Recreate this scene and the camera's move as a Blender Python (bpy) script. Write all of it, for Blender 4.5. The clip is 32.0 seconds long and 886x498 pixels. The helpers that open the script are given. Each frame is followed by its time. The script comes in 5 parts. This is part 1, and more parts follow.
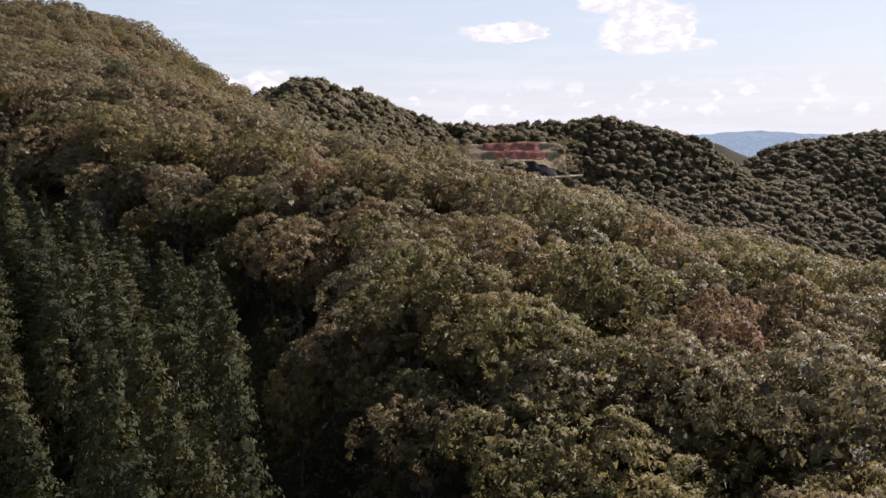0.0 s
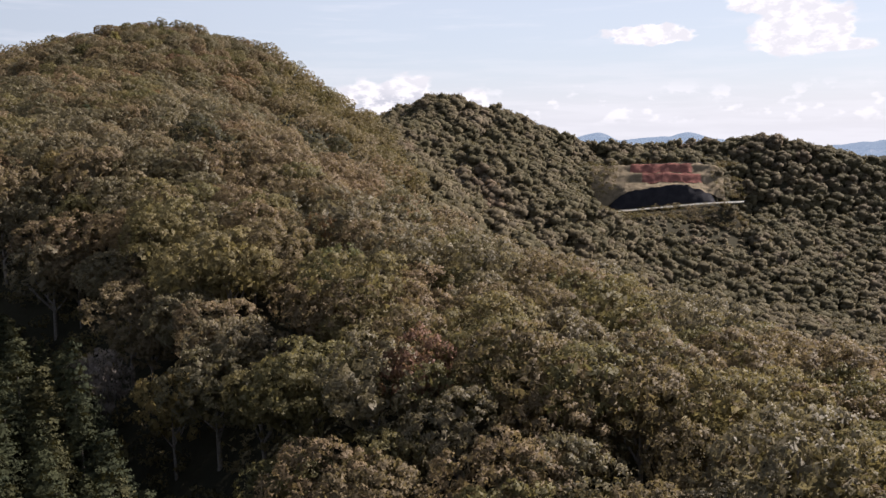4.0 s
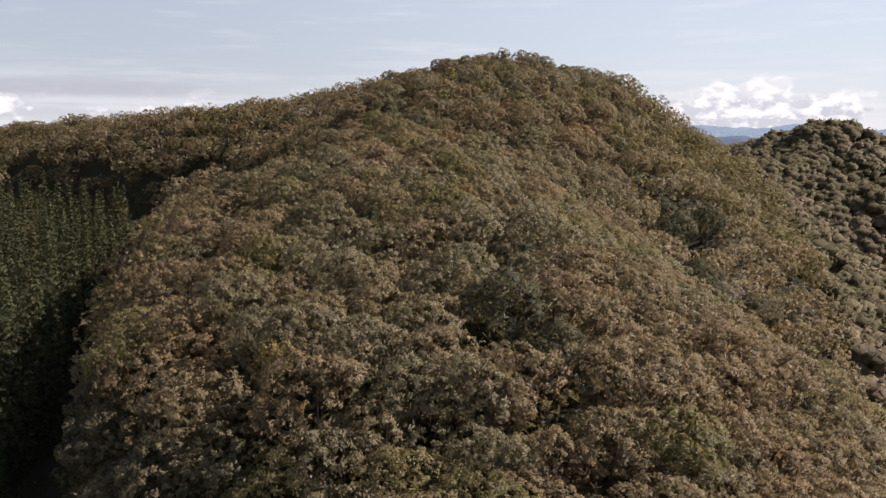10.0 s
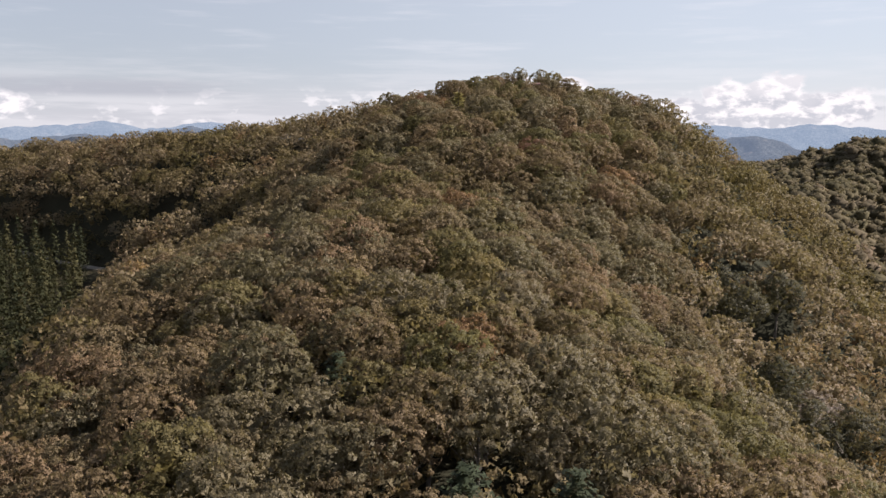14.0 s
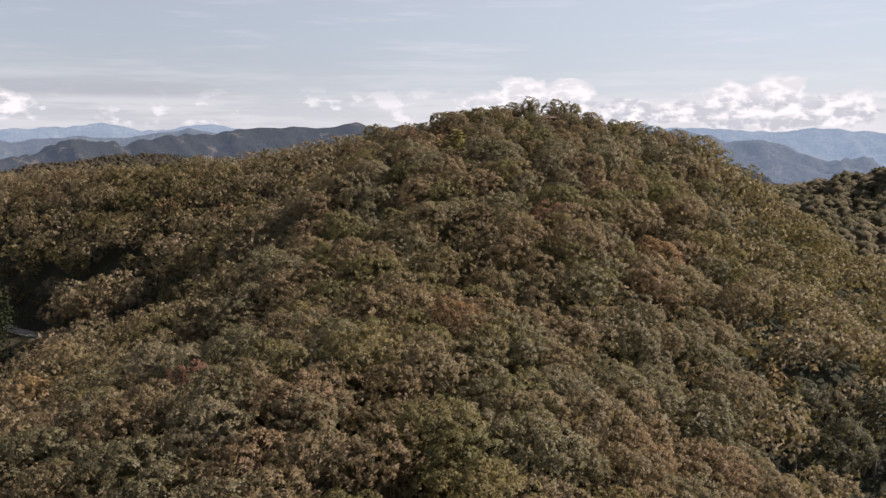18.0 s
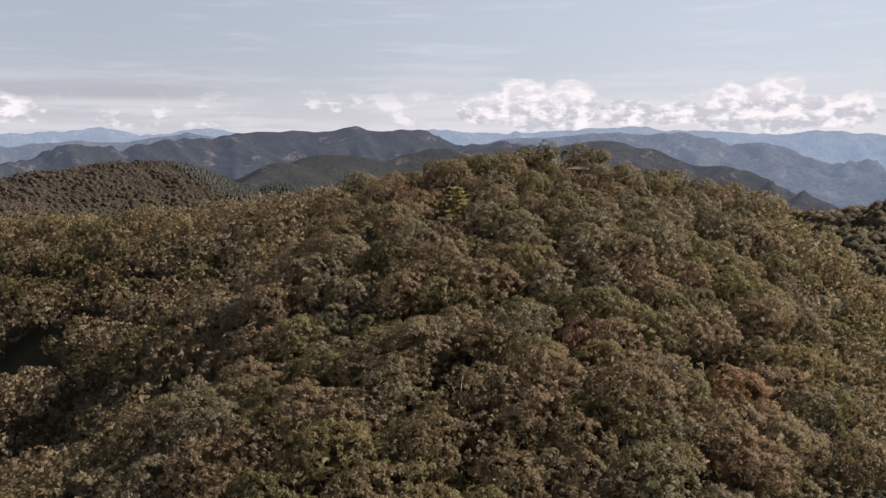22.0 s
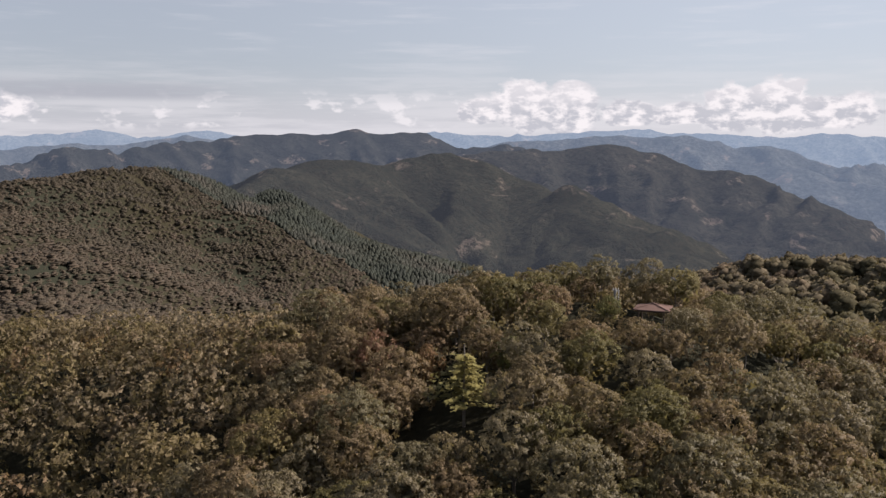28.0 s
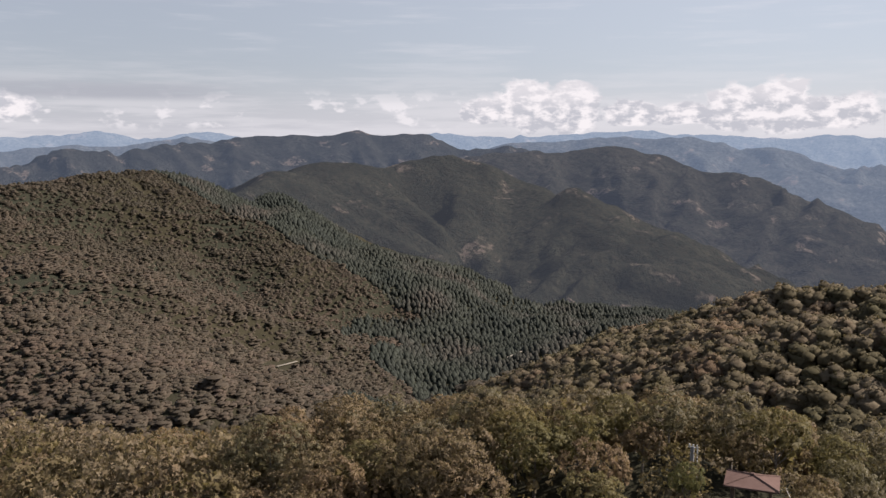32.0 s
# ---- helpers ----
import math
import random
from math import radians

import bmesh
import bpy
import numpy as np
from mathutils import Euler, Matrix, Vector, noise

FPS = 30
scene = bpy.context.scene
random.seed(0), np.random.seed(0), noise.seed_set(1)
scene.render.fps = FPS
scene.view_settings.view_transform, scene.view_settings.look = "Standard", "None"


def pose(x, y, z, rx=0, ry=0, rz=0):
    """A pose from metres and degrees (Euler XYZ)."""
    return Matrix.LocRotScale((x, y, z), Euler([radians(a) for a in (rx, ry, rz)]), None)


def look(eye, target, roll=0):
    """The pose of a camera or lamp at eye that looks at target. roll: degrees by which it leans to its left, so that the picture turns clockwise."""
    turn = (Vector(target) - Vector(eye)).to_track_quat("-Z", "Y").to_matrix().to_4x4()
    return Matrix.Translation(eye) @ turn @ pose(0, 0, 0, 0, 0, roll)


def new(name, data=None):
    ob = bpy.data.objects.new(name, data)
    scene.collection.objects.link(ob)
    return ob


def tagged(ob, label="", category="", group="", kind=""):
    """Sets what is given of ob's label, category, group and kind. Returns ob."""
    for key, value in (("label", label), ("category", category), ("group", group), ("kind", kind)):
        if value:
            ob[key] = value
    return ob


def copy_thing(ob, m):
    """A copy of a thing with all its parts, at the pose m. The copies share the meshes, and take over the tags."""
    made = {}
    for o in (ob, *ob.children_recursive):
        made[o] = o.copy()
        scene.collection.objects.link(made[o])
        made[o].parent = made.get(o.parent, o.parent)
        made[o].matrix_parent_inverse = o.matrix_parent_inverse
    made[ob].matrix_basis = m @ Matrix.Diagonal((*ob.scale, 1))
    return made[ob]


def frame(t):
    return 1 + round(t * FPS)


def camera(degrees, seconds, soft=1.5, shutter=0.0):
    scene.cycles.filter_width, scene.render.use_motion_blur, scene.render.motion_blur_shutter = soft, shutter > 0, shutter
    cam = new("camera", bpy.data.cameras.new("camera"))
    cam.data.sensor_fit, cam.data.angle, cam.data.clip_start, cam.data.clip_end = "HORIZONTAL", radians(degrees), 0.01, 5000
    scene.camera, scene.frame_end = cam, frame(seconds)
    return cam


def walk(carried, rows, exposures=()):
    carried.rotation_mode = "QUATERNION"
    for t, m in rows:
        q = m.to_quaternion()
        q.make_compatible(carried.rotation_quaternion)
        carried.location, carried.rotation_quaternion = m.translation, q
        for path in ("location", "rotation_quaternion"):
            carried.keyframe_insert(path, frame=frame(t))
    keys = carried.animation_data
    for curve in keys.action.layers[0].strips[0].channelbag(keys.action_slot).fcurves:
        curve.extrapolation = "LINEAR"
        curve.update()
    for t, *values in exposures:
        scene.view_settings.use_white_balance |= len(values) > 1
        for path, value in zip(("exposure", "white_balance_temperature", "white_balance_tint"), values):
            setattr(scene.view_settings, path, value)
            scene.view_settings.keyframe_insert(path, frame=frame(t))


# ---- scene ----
# seconds, eye in metres, then yaw to the left of +y, pitch and roll in degrees
cam = camera(53.71, 32.0, 1.4)
PATH = [
    (0.0, 0.02, 0.00, 99.99, -0.26, -7.88, -0.66),
    (0.5, 0.09, 4.40, 101.09, 0.78, -7.83, -0.66),
    (1.0, -0.01, 8.79, 102.18, 1.58, -7.79, -0.65),
    (1.5, -0.16, 13.13, 103.25, 2.41, -7.77, -0.64),
    (2.0, -0.45, 17.55, 104.37, 3.45, -7.73, -0.61),
    (2.5, -0.79, 22.01, 105.50, 4.41, -7.69, -0.58),
    (4.5, -3.39, 40.27, 109.77, 10.48, -7.49, -0.47),
    (5.0, -4.36, 44.63, 110.86, 12.43, -7.45, -0.40),
    (5.5, -5.44, 48.94, 111.97, 14.50, -7.41, -0.34),
    (6.0, -6.66, 53.15, 113.09, 16.69, -7.39, -0.27),
    (6.5, -8.02, 57.27, 114.24, 18.94, -7.38, -0.20),
    (7.0, -9.51, 61.32, 115.38, 21.18, -7.38, -0.15),
    (7.5, -11.09, 65.35, 116.51, 23.45, -7.38, -0.10),
    (8.0, -12.84, 69.34, 117.62, 25.70, -7.36, -0.05),
    (8.5, -14.75, 73.32, 118.70, 27.55, -7.35, 0.01),
    (9.0, -16.76, 77.28, 119.78, 28.70, -7.33, 0.08),
    (9.5, -18.93, 81.12, 120.88, 29.78, -7.32, 0.15),
    (10.0, -21.18, 84.91, 122.00, 30.85, -7.31, 0.21),
    (10.5, -23.40, 88.73, 123.11, 31.37, -7.31, 0.24),
    (11.0, -25.58, 92.59, 124.24, 31.41, -7.32, 0.24),
    (11.5, -27.74, 96.49, 125.37, 31.42, -7.33, 0.22),
    (12.0, -29.92, 100.43, 126.48, 31.43, -7.34, 0.19),
    (12.5, -32.14, 104.39, 127.55, 31.45, -7.36, 0.17),
    (13.0, -34.42, 108.37, 128.60, 31.47, -7.37, 0.16),
    (13.5, -36.74, 112.34, 129.63, 31.47, -7.39, 0.16),
    (14.0, -39.09, 116.25, 130.66, 31.48, -7.38, 0.17),
    (14.5, -41.49, 120.10, 131.69, 31.46, -7.36, 0.18),
    (16.5, -50.63, 135.97, 136.00, 31.49, -7.31, 0.30),
    (17.0, -52.82, 139.93, 137.04, 31.51, -7.31, 0.29),
    (17.5, -55.03, 143.90, 138.08, 31.53, -7.31, 0.30),
    (18.0, -57.28, 147.91, 139.15, 31.53, -7.30, 0.30),
    (18.5, -59.60, 151.89, 140.24, 31.55, -7.29, 0.31),
    (19.0, -61.98, 155.83, 141.33, 31.56, -7.28, 0.31),
    (19.5, -64.36, 159.73, 142.40, 31.55, -7.27, 0.30),
    (20.0, -66.68, 163.60, 143.48, 31.56, -7.26, 0.27),
    (20.5, -68.98, 167.54, 144.59, 31.56, -7.24, 0.24),
    (21.0, -71.31, 171.53, 145.68, 31.56, -7.21, 0.19),
    (21.5, -73.65, 175.59, 146.78, 31.56, -7.20, 0.15),
    (22.0, -76.02, 179.66, 147.88, 31.58, -7.19, 0.13),
    (22.5, -78.40, 183.71, 148.96, 31.59, -7.18, 0.12),
    (23.0, -80.77, 187.70, 150.05, 31.59, -7.18, 0.13),
    (23.5, -83.13, 191.63, 151.14, 31.60, -7.18, 0.16),
    (24.0, -85.42, 195.48, 152.23, 31.59, -7.19, 0.20),
    (24.5, -87.73, 199.26, 153.31, 31.59, -7.19, 0.23),
    (25.0, -90.08, 203.02, 154.36, 31.59, -7.19, 0.24),
    (25.5, -92.40, 206.81, 155.39, 31.58, -7.19, 0.25),
    (27.5, -101.76, 221.84, 159.31, 31.62, -7.17, 0.18),
    (28.0, -103.94, 225.39, 160.35, 31.64, -7.17, 0.19),
    (28.5, -106.09, 228.90, 161.38, 31.66, -7.16, 0.19),
    (29.0, -108.20, 232.36, 162.34, 31.69, -7.15, 0.19),
    (29.5, -110.22, 235.74, 163.18, 31.71, -7.15, 0.19),
    (30.0, -112.16, 239.02, 163.93, 31.73, -7.16, 0.18),
    (30.5, -114.05, 242.22, 164.66, 31.74, -7.17, 0.18),
    (31.0, -115.95, 245.31, 165.38, 31.76, -7.16, 0.18),
    (31.5, -117.83, 248.33, 166.07, 31.77, -7.17, 0.18),
    (32.0, -119.67, 251.34, 166.76, 31.79, -7.17, 0.18),
]


# seconds, stops, kelvin, tint
EXPOSURES = [(0.0, 1.20, 6320, 19), (6.0, 1.20, 6360, 19), (10.0, 1.20, 6480, 18), (19.0, 1.06, 6500, 18), (32.0, 0.95, 6500, 18)]


def aimed(x, y, z, yaw, pitch, roll):
    a, b = radians(yaw), radians(pitch)
    ahead = Vector((-math.sin(a) * math.cos(b), math.cos(a) * math.cos(b), math.sin(b)))
    return look((x, y, z), Vector((x, y, z)) + ahead, roll)


walk(cam, [(row[0], aimed(*row[1:])) for row in PATH], EXPOSURES)

# ---------------------------------------------------------------- light
SUN_AZ, SUN_EL = 49.0, 38.5   # degrees clockwise from +y, and above the horizon
sun_way = Vector((math.sin(radians(SUN_AZ)) * math.cos(radians(SUN_EL)),
                  math.cos(radians(SUN_AZ)) * math.cos(radians(SUN_EL)), math.sin(radians(SUN_EL))))
sun = new("sun", bpy.data.lights.new("sun", "SUN"))
sun.data.energy, sun.data.angle, sun.data.color = 5.0, radians(0.55), (1.0, 0.94, 0.84)
sun.matrix_world = look((0, 0, 800), Vector((0, 0, 800)) - sun_way)


class Nodes:
    """Short hand for node trees."""

    def __init__(self, tree):
        self.tree, self.links = tree, tree.links
        tree.nodes.clear()

    def add(self, kind, **given):
        node = self.tree.nodes.new(kind)
        for key, value in given.items():
            if key in ("operation", "blend_type", "data_type", "sky_type", "sun_disc", "sun_elevation", "sun_rotation", "altitude",
                       "air_density", "dust_density", "ozone_density", "attribute_name", "attribute_type", "feature", "interpolation_type", "noise_dimensions",
                       "normalize", "clamp", "use_clamp", "space", "distance"):
                setattr(node, key, value)
            else:
                self.put(node.inputs[int(key[1:])] if key[0] == "i" and key[1:].isdigit() else node.inputs[key], value)
        return node

    def put(self, socket, value):
        if isinstance(value, bpy.types.NodeSocket):
            self.links.new(value, socket)
        else:
            socket.default_value = value

    def math(self, op, a, b=0.0, c=0.0, clamp=False):
        return self.add("ShaderNodeMath", operation=op, i0=a, i1=b, i2=c, use_clamp=clamp).outputs[0]

    def mix(self, fac, a, b, blend="MIX"):
        node = self.add("ShaderNodeMix", data_type="RGBA", blend_type=blend)
        self.put(node.inputs[0], fac), self.put(node.inputs[6], a), self.put(node.inputs[7], b)
        return node.outputs[2]

    def noise(self, vector, scale, detail=3.0, rough=0.55):
        node = self.add("ShaderNodeTexNoise", Scale=scale, Detail=detail, Roughness=rough)
        if vector is not None:
            self.put(node.inputs["Vector"], vector)
        return node.outputs["Fac"]

    def ramp(self, fac, *stops):
        node = self.add("ShaderNodeValToRGB", Fac=fac)
        ramp = node.color_ramp
        while len(ramp.elements) < len(stops):
            ramp.elements.new(0.5)
        for el, (at, colour) in zip(ramp.elements, stops):
            el.position, el.color = at, (*colour, 1.0)
        return node.outputs["Color"]

    def span(self, value, a, b, lo=0.0, hi=1.0):
        node = self.add("ShaderNodeMapRange", interpolation_type="SMOOTHSTEP")
        for n, v in enumerate((value, a, b, lo, hi)):
            self.put(node.inputs[n], v)
        return node.outputs[0]


def sky_world():
    world = bpy.data.worlds.new("sky")
    world.use_nodes = True
    scene.world = world
    n = Nodes(world.node_tree)
    sky = n.add("ShaderNodeTexSky", sky_type="NISHITA", sun_disc=False, sun_elevation=radians(SUN_EL), sun_rotation=radians(SUN_AZ),
                altitude=400.0, air_density=1.0, dust_density=1.2, ozone_density=1.0)
    at = n.add("ShaderNodeTexCoord").outputs["Generated"]
    xyz = n.add("ShaderNodeSeparateXYZ", Vector=at)
    x, y, z = xyz.outputs
    # azimuth to the left of +y and elevation, in degrees
    az = n.math("MULTIPLY", n.math("ARCTAN2", n.math("MULTIPLY", x, -1.0), y), 57.29578)
    el = n.math("MULTIPLY", n.math("ARCSINE", z), 57.29578)
    flat = n.add("ShaderNodeCombineXYZ", X=n.math("MULTIPLY", az, 1.0), Y=n.math("MULTIPLY", el, 1.7), Z=0.0).outputs[0]
    big = n.noise(flat, 0.36, 3.0, 0.5)
    fine = n.noise(flat, 0.95, 4.0, 0.55)
    streak = n.add("ShaderNodeCombineXYZ", X=n.math("MULTIPLY", az, 0.11), Y=n.math("MULTIPLY", el, 1.15), Z=3.0).outputs[0]
    crisp = n.noise(flat, 2.6, 3.0, 0.6)
    veil = n.noise(streak, 1.0, 4.0, 0.6)

    def puff(a, e, wa, we, bumpy=0.55):
        """A heap of cloud round azimuth a and elevation e, flat at its foot."""
        da = n.math("DIVIDE", n.math("SUBTRACT", az, a), wa)
        de = n.math("DIVIDE", n.math("SUBTRACT", el, e), we)
        low = n.math("MULTIPLY", n.math("MINIMUM", de, 0.0), 1.8)
        de = n.math("ADD", n.math("MAXIMUM", de, 0.0), low)
        r = n.math("SQRT", n.math("ADD", n.math("MULTIPLY", da, da), n.math("MULTIPLY", de, de)))
        body = n.math("SUBTRACT", 1.0, r)
        lump = n.math("ADD", n.math("MULTIPLY", n.math("SUBTRACT", big, 0.5), 2.2 * bumpy), n.math("ADD", n.math("MULTIPLY", n.math("SUBTRACT", fine, 0.5), 1.5 * bumpy), n.math("MULTIPLY", n.math("SUBTRACT", crisp, 0.5), 0.4 * bumpy)))
        return n.span(n.math("ADD", body, lump), 0.06, 0.26)

    heaps = None
    for spec in CLOUDS:
        one = puff(*spec)
        heaps = one if heaps is None else n.math("MAXIMUM", heaps, one)
    # thin sheets of cloud lie low over the horizon
    low = n.math("MULTIPLY", n.span(el, 6.2, 1.0), n.span(veil, 0.40, 0.62))
    scatter = n.math("MULTIPLY", n.math("MULTIPLY", n.span(el, 0.3, 1.0), n.span(el, 3.4, 1.8)), n.span(n.math("ADD", big, n.math("MULTIPLY", fine, 0.5)), 0.80, 0.90))
    high = n.math("MULTIPLY", n.math("MULTIPLY", n.span(el, 3.0, 6.0), n.span(el, 30.0, 9.0)), n.span(veil, 0.50, 0.80, 0.0, 0.40))
    haze = n.span(el, 5.0, -0.5, 0.0, 0.8)
    base = n.mix(n.span(el, 10.0, 45.0, 0.74, 0.3), sky.outputs[0], n.mix(n.span(az, 8.0, 58.0), (6.1, 6.8, 7.4, 1.0), (4.5, 5.05, 5.6, 1.0)))
    base = n.mix(haze, base, n.mix(n.span(az, 8.0, 58.0), (7.2, 7.3, 7.5, 1.0), (6.0, 6.2, 6.5, 1.0)))
    base = n.mix(n.math("MULTIPLY", low, 0.42), base, (8.0, 8.1, 8.2, 1.0))
    base = n.mix(n.math("MULTIPLY", high, 0.8), base, (8.0, 8.2, 8.4, 1.0))
    base = n.mix(n.math("MULTIPLY", scatter, 0.75), base, (8.8, 8.8, 8.8, 1.0))
    grey = n.span(n.math("ADD", n.math("MULTIPLY", fine, 0.8), n.math("MULTIPLY", crisp, 0.2)), 0.40, 0.58)
    shade = n.math("MULTIPLY", grey, n.span(n.math("ADD", el, n.math("MULTIPLY", big, 3.0)), 5.2, 3.0, 0.5, 1.0))
    # a thin grey sheet hangs low on the far side from the sun
    sheet = n.math("MULTIPLY", n.math("MULTIPLY", n.span(el, 2.1, 2.6), n.span(el, 3.7, 2.9)), n.math("MULTIPLY", n.span(az, 42.0, 50.0), n.span(veil, 0.30, 0.46)))
    base = n.mix(n.math("MULTIPLY", sheet, 0.8), base, (4.3, 4.6, 5.0, 1.0))
    cloud = n.mix(shade, (9.2, 9.1, 9.0, 1.0), (5.5, 5.75, 6.1, 1.0))
    base = n.mix(heaps, base, cloud)
    out = n.add("ShaderNodeOutputWorld")
    back = n.add("ShaderNodeBackground", Color=base, Strength=SKY)
    n.links.new(back.outputs[0], out.inputs[0])


SKY = 0.0515
# azimuth, elevation, half width and half height in degrees, lumpiness
CLOUDS = [
    (26.4, 1.7, 2.3, 2.8, 0.46), (23.6, 1.6, 2.4, 2.5, 0.46), (29.4, 1.5, 1.6, 1.2, 0.46), (20.0, 1.5, 2.4, 1.4, 0.46), (16.6, 1.4, 2.2, 1.1, 0.46), (13.4, 1.6, 2.1, 2.3, 0.46), (11.0, 1.6, 2.3, 2.8, 0.46), (7.6, 1.4, 2.8, 1.6, 0.46),
    (58.6, 1.7, 2.4, 1.3, 0.42), (-4.6, 5.8, 3.4, 0.9, 0.62), (-13.4, 5.6, 3.6, 2.6, 0.42), (-11.0, 7.6, 2.6, 1.6, 0.42), (-14.0, 4.9, 4.2, 0.8, 0.42),
]
sky_world()


# ---------------------------------------------------------------- materials
def material(name, build):
    mat = bpy.data.materials.new(name)
    mat.use_nodes = True
    n = Nodes(mat.node_tree)
    out = n.add("ShaderNodeOutputMaterial")
    n.links.new(build(n), out.inputs[0])
    return mat


def principled(n, colour, rough=0.8, bump=None, strength=0.3, dist=0.1, metal=0.0, spec=0.5):
    node = n.add("ShaderNodeBsdfPrincipled", Roughness=rough, Metallic=metal)
    n.put(node.inputs["Base Color"], colour)
    n.put(node.inputs["Specular IOR Level"], spec)
    if bump is not None:
        n.put(node.inputs["Normal"], n.add("ShaderNodeBump", Strength=strength, Distance=dist, Height=bump).outputs[0])
    return node.outputs[0]


def foliage(name, stops, per_tree, gloss=0.65, sheen=0.42, grain=10.0):
    """Leaves: one tint for each tree, a smaller shift for each leaf, gloss on top and some light through them."""

    def build(n):
        if per_tree == "object":
            tint = n.add("ShaderNodeObjectInfo").outputs["Random"]
        else:
            tint = n.add("ShaderNodeAttribute", attribute_name="tint").outputs["Fac"]
        leaf = n.add("ShaderNodeNewGeometry").outputs["Random Per Island"]
        at = n.add("ShaderNodeTexCoord").outputs["Object"]
        patch = n.noise(at, 0.5, 2.0)
        shift = n.math("ADD", tint, n.math("MULTIPLY", n.math("SUBTRACT", patch, 0.5), 0.30))
        shift = n.math("ADD", shift, n.math("MULTIPLY", n.math("SUBTRACT", leaf, 0.5), 0.16), clamp=True)
        colour = n.ramp(shift, *[(p, (1.17 * c[0], 1.05 * c[1], 1.04 * c[2])) for p, c in stops])
        bright = n.span(leaf, 0.0, 1.0, 0.80, 1.20)
        colour = n.mix(1.0, colour, n.add("ShaderNodeCombineColor", i0=bright, i1=bright, i2=bright).outputs[0], "MULTIPLY")
        top = principled(n, colour, gloss, spec=0.2 if gloss < 0.82 else 0.08)
        thin = n.add("ShaderNodeBsdfTranslucent", Color=n.mix(0.22, colour, (0.24, 0.20, 0.05, 1.0)))
        mix = n.add("ShaderNodeMixShader", Fac=sheen)
        n.links.new(top, mix.inputs[1]), n.links.new(thin.outputs[0], mix.inputs[2])
        if not grain:
            # whole crowns far off: light and dark among their leaves
            n.put(top.node.inputs["Base Color"], n.mix(n.span(n.noise(at, 0.9, 3.0, 0.7), 0.34, 0.66, 0.0, 0.5), colour, n.mix(0.5, colour, (0.0, 0.0, 0.0, 1.0))))
            n.put(top.node.inputs["Normal"], n.add("ShaderNodeBump", Strength=0.6, Distance=0.5, Height=n.noise(at, 0.9, 4.0, 0.75)).outputs[0])
            return mix.outputs[0]
        # each spray is a bunch of small leaves with air between them
        air = n.math("GREATER_THAN", n.noise(at, grain, 2.0, 0.6), 0.58 if grain > 5 else 0.61)
        spray = n.add("ShaderNodeMixShader", Fac=air)
        n.links.new(mix.outputs[0], spray.inputs[1]), n.links.new(n.add("ShaderNodeBsdfTransparent").outputs[0], spray.inputs[2])
        return spray.outputs[0]

    return material(name, build)


AUTUMN = ((0.00, (0.085, 0.079, 0.032)), (0.22, (0.114, 0.099, 0.047)), (0.42, (0.128, 0.109, 0.058)), (0.60, (0.140, 0.122, 0.078)),
          (0.78, (0.146, 0.116, 0.068)), (0.92, (0.156, 0.109, 0.062)), (1.00, (0.168, 0.124, 0.054)))
FOREST = ((0.00, (0.074, 0.072, 0.040)), (0.30, (0.102, 0.093, 0.055)), (0.55, (0.112, 0.100, 0.066)), (0.80, (0.124, 0.102, 0.068)), (1.00, (0.132, 0.100, 0.064)))
CEDAR = ((0.00, (0.018, 0.024, 0.013)), (0.50, (0.026, 0.031, 0.015)), (1.00, (0.040, 0.041, 0.019)))
leaves_olive = foliage("olive foliage", ((0.0, (0.086, 0.086, 0.036)), (0.6, (0.110, 0.102, 0.046)), (1.0, (0.126, 0.110, 0.048))), "object")
leaves_tan = foliage("tan foliage", ((0.0, (0.118, 0.103, 0.058)), (0.6, (0.132, 0.108, 0.064)), (1.0, (0.144, 0.106, 0.063))), "object")
leaves_grey = foliage("grey-green foliage", ((0.0, (0.100, 0.096, 0.054)), (1.0, (0.126, 0.115, 0.072))), "object", 0.58)
leaves_brown = foliage("brown-olive foliage", ((0.0, (0.108, 0.092, 0.050)), (1.0, (0.132, 0.104, 0.060))), "object")
leaves_wood = foliage("woodland foliage", AUTUMN, "stuff")
leaves_far = foliage("distant woodland foliage", FOREST, "stuff", 0.85, 0.26, 0.0)
leaves_hill = foliage("hill woodland foliage", ((0.0, (0.050, 0.047, 0.032)), (0.5, (0.068, 0.060, 0.042)), (1.0, (0.080, 0.065, 0.047))), "stuff", 0.8, 0.24, 0.0)
leaves_cedar = foliage("cedar foliage", CEDAR, "object", 0.85, 0.12, 14.0)
leaves_cedar_wood = foliage("cedar wood foliage", CEDAR, "stuff", 0.85, 0.12)


def plain_leaves(name, a, b):
    return foliage(name, ((0.0, a), (1.0, b)), "object")


def bark_build(n):
    at = n.add("ShaderNodeTexCoord").outputs["Object"]
    grain = n.noise(at, 6.0, 4.0)
    return principled(n, n.ramp(grain, (0.3, (0.07, 0.055, 0.042)), (0.7, (0.20, 0.175, 0.145))), 0.9, grain, 0.6, 0.05)


bark = material("grey bark", bark_build)


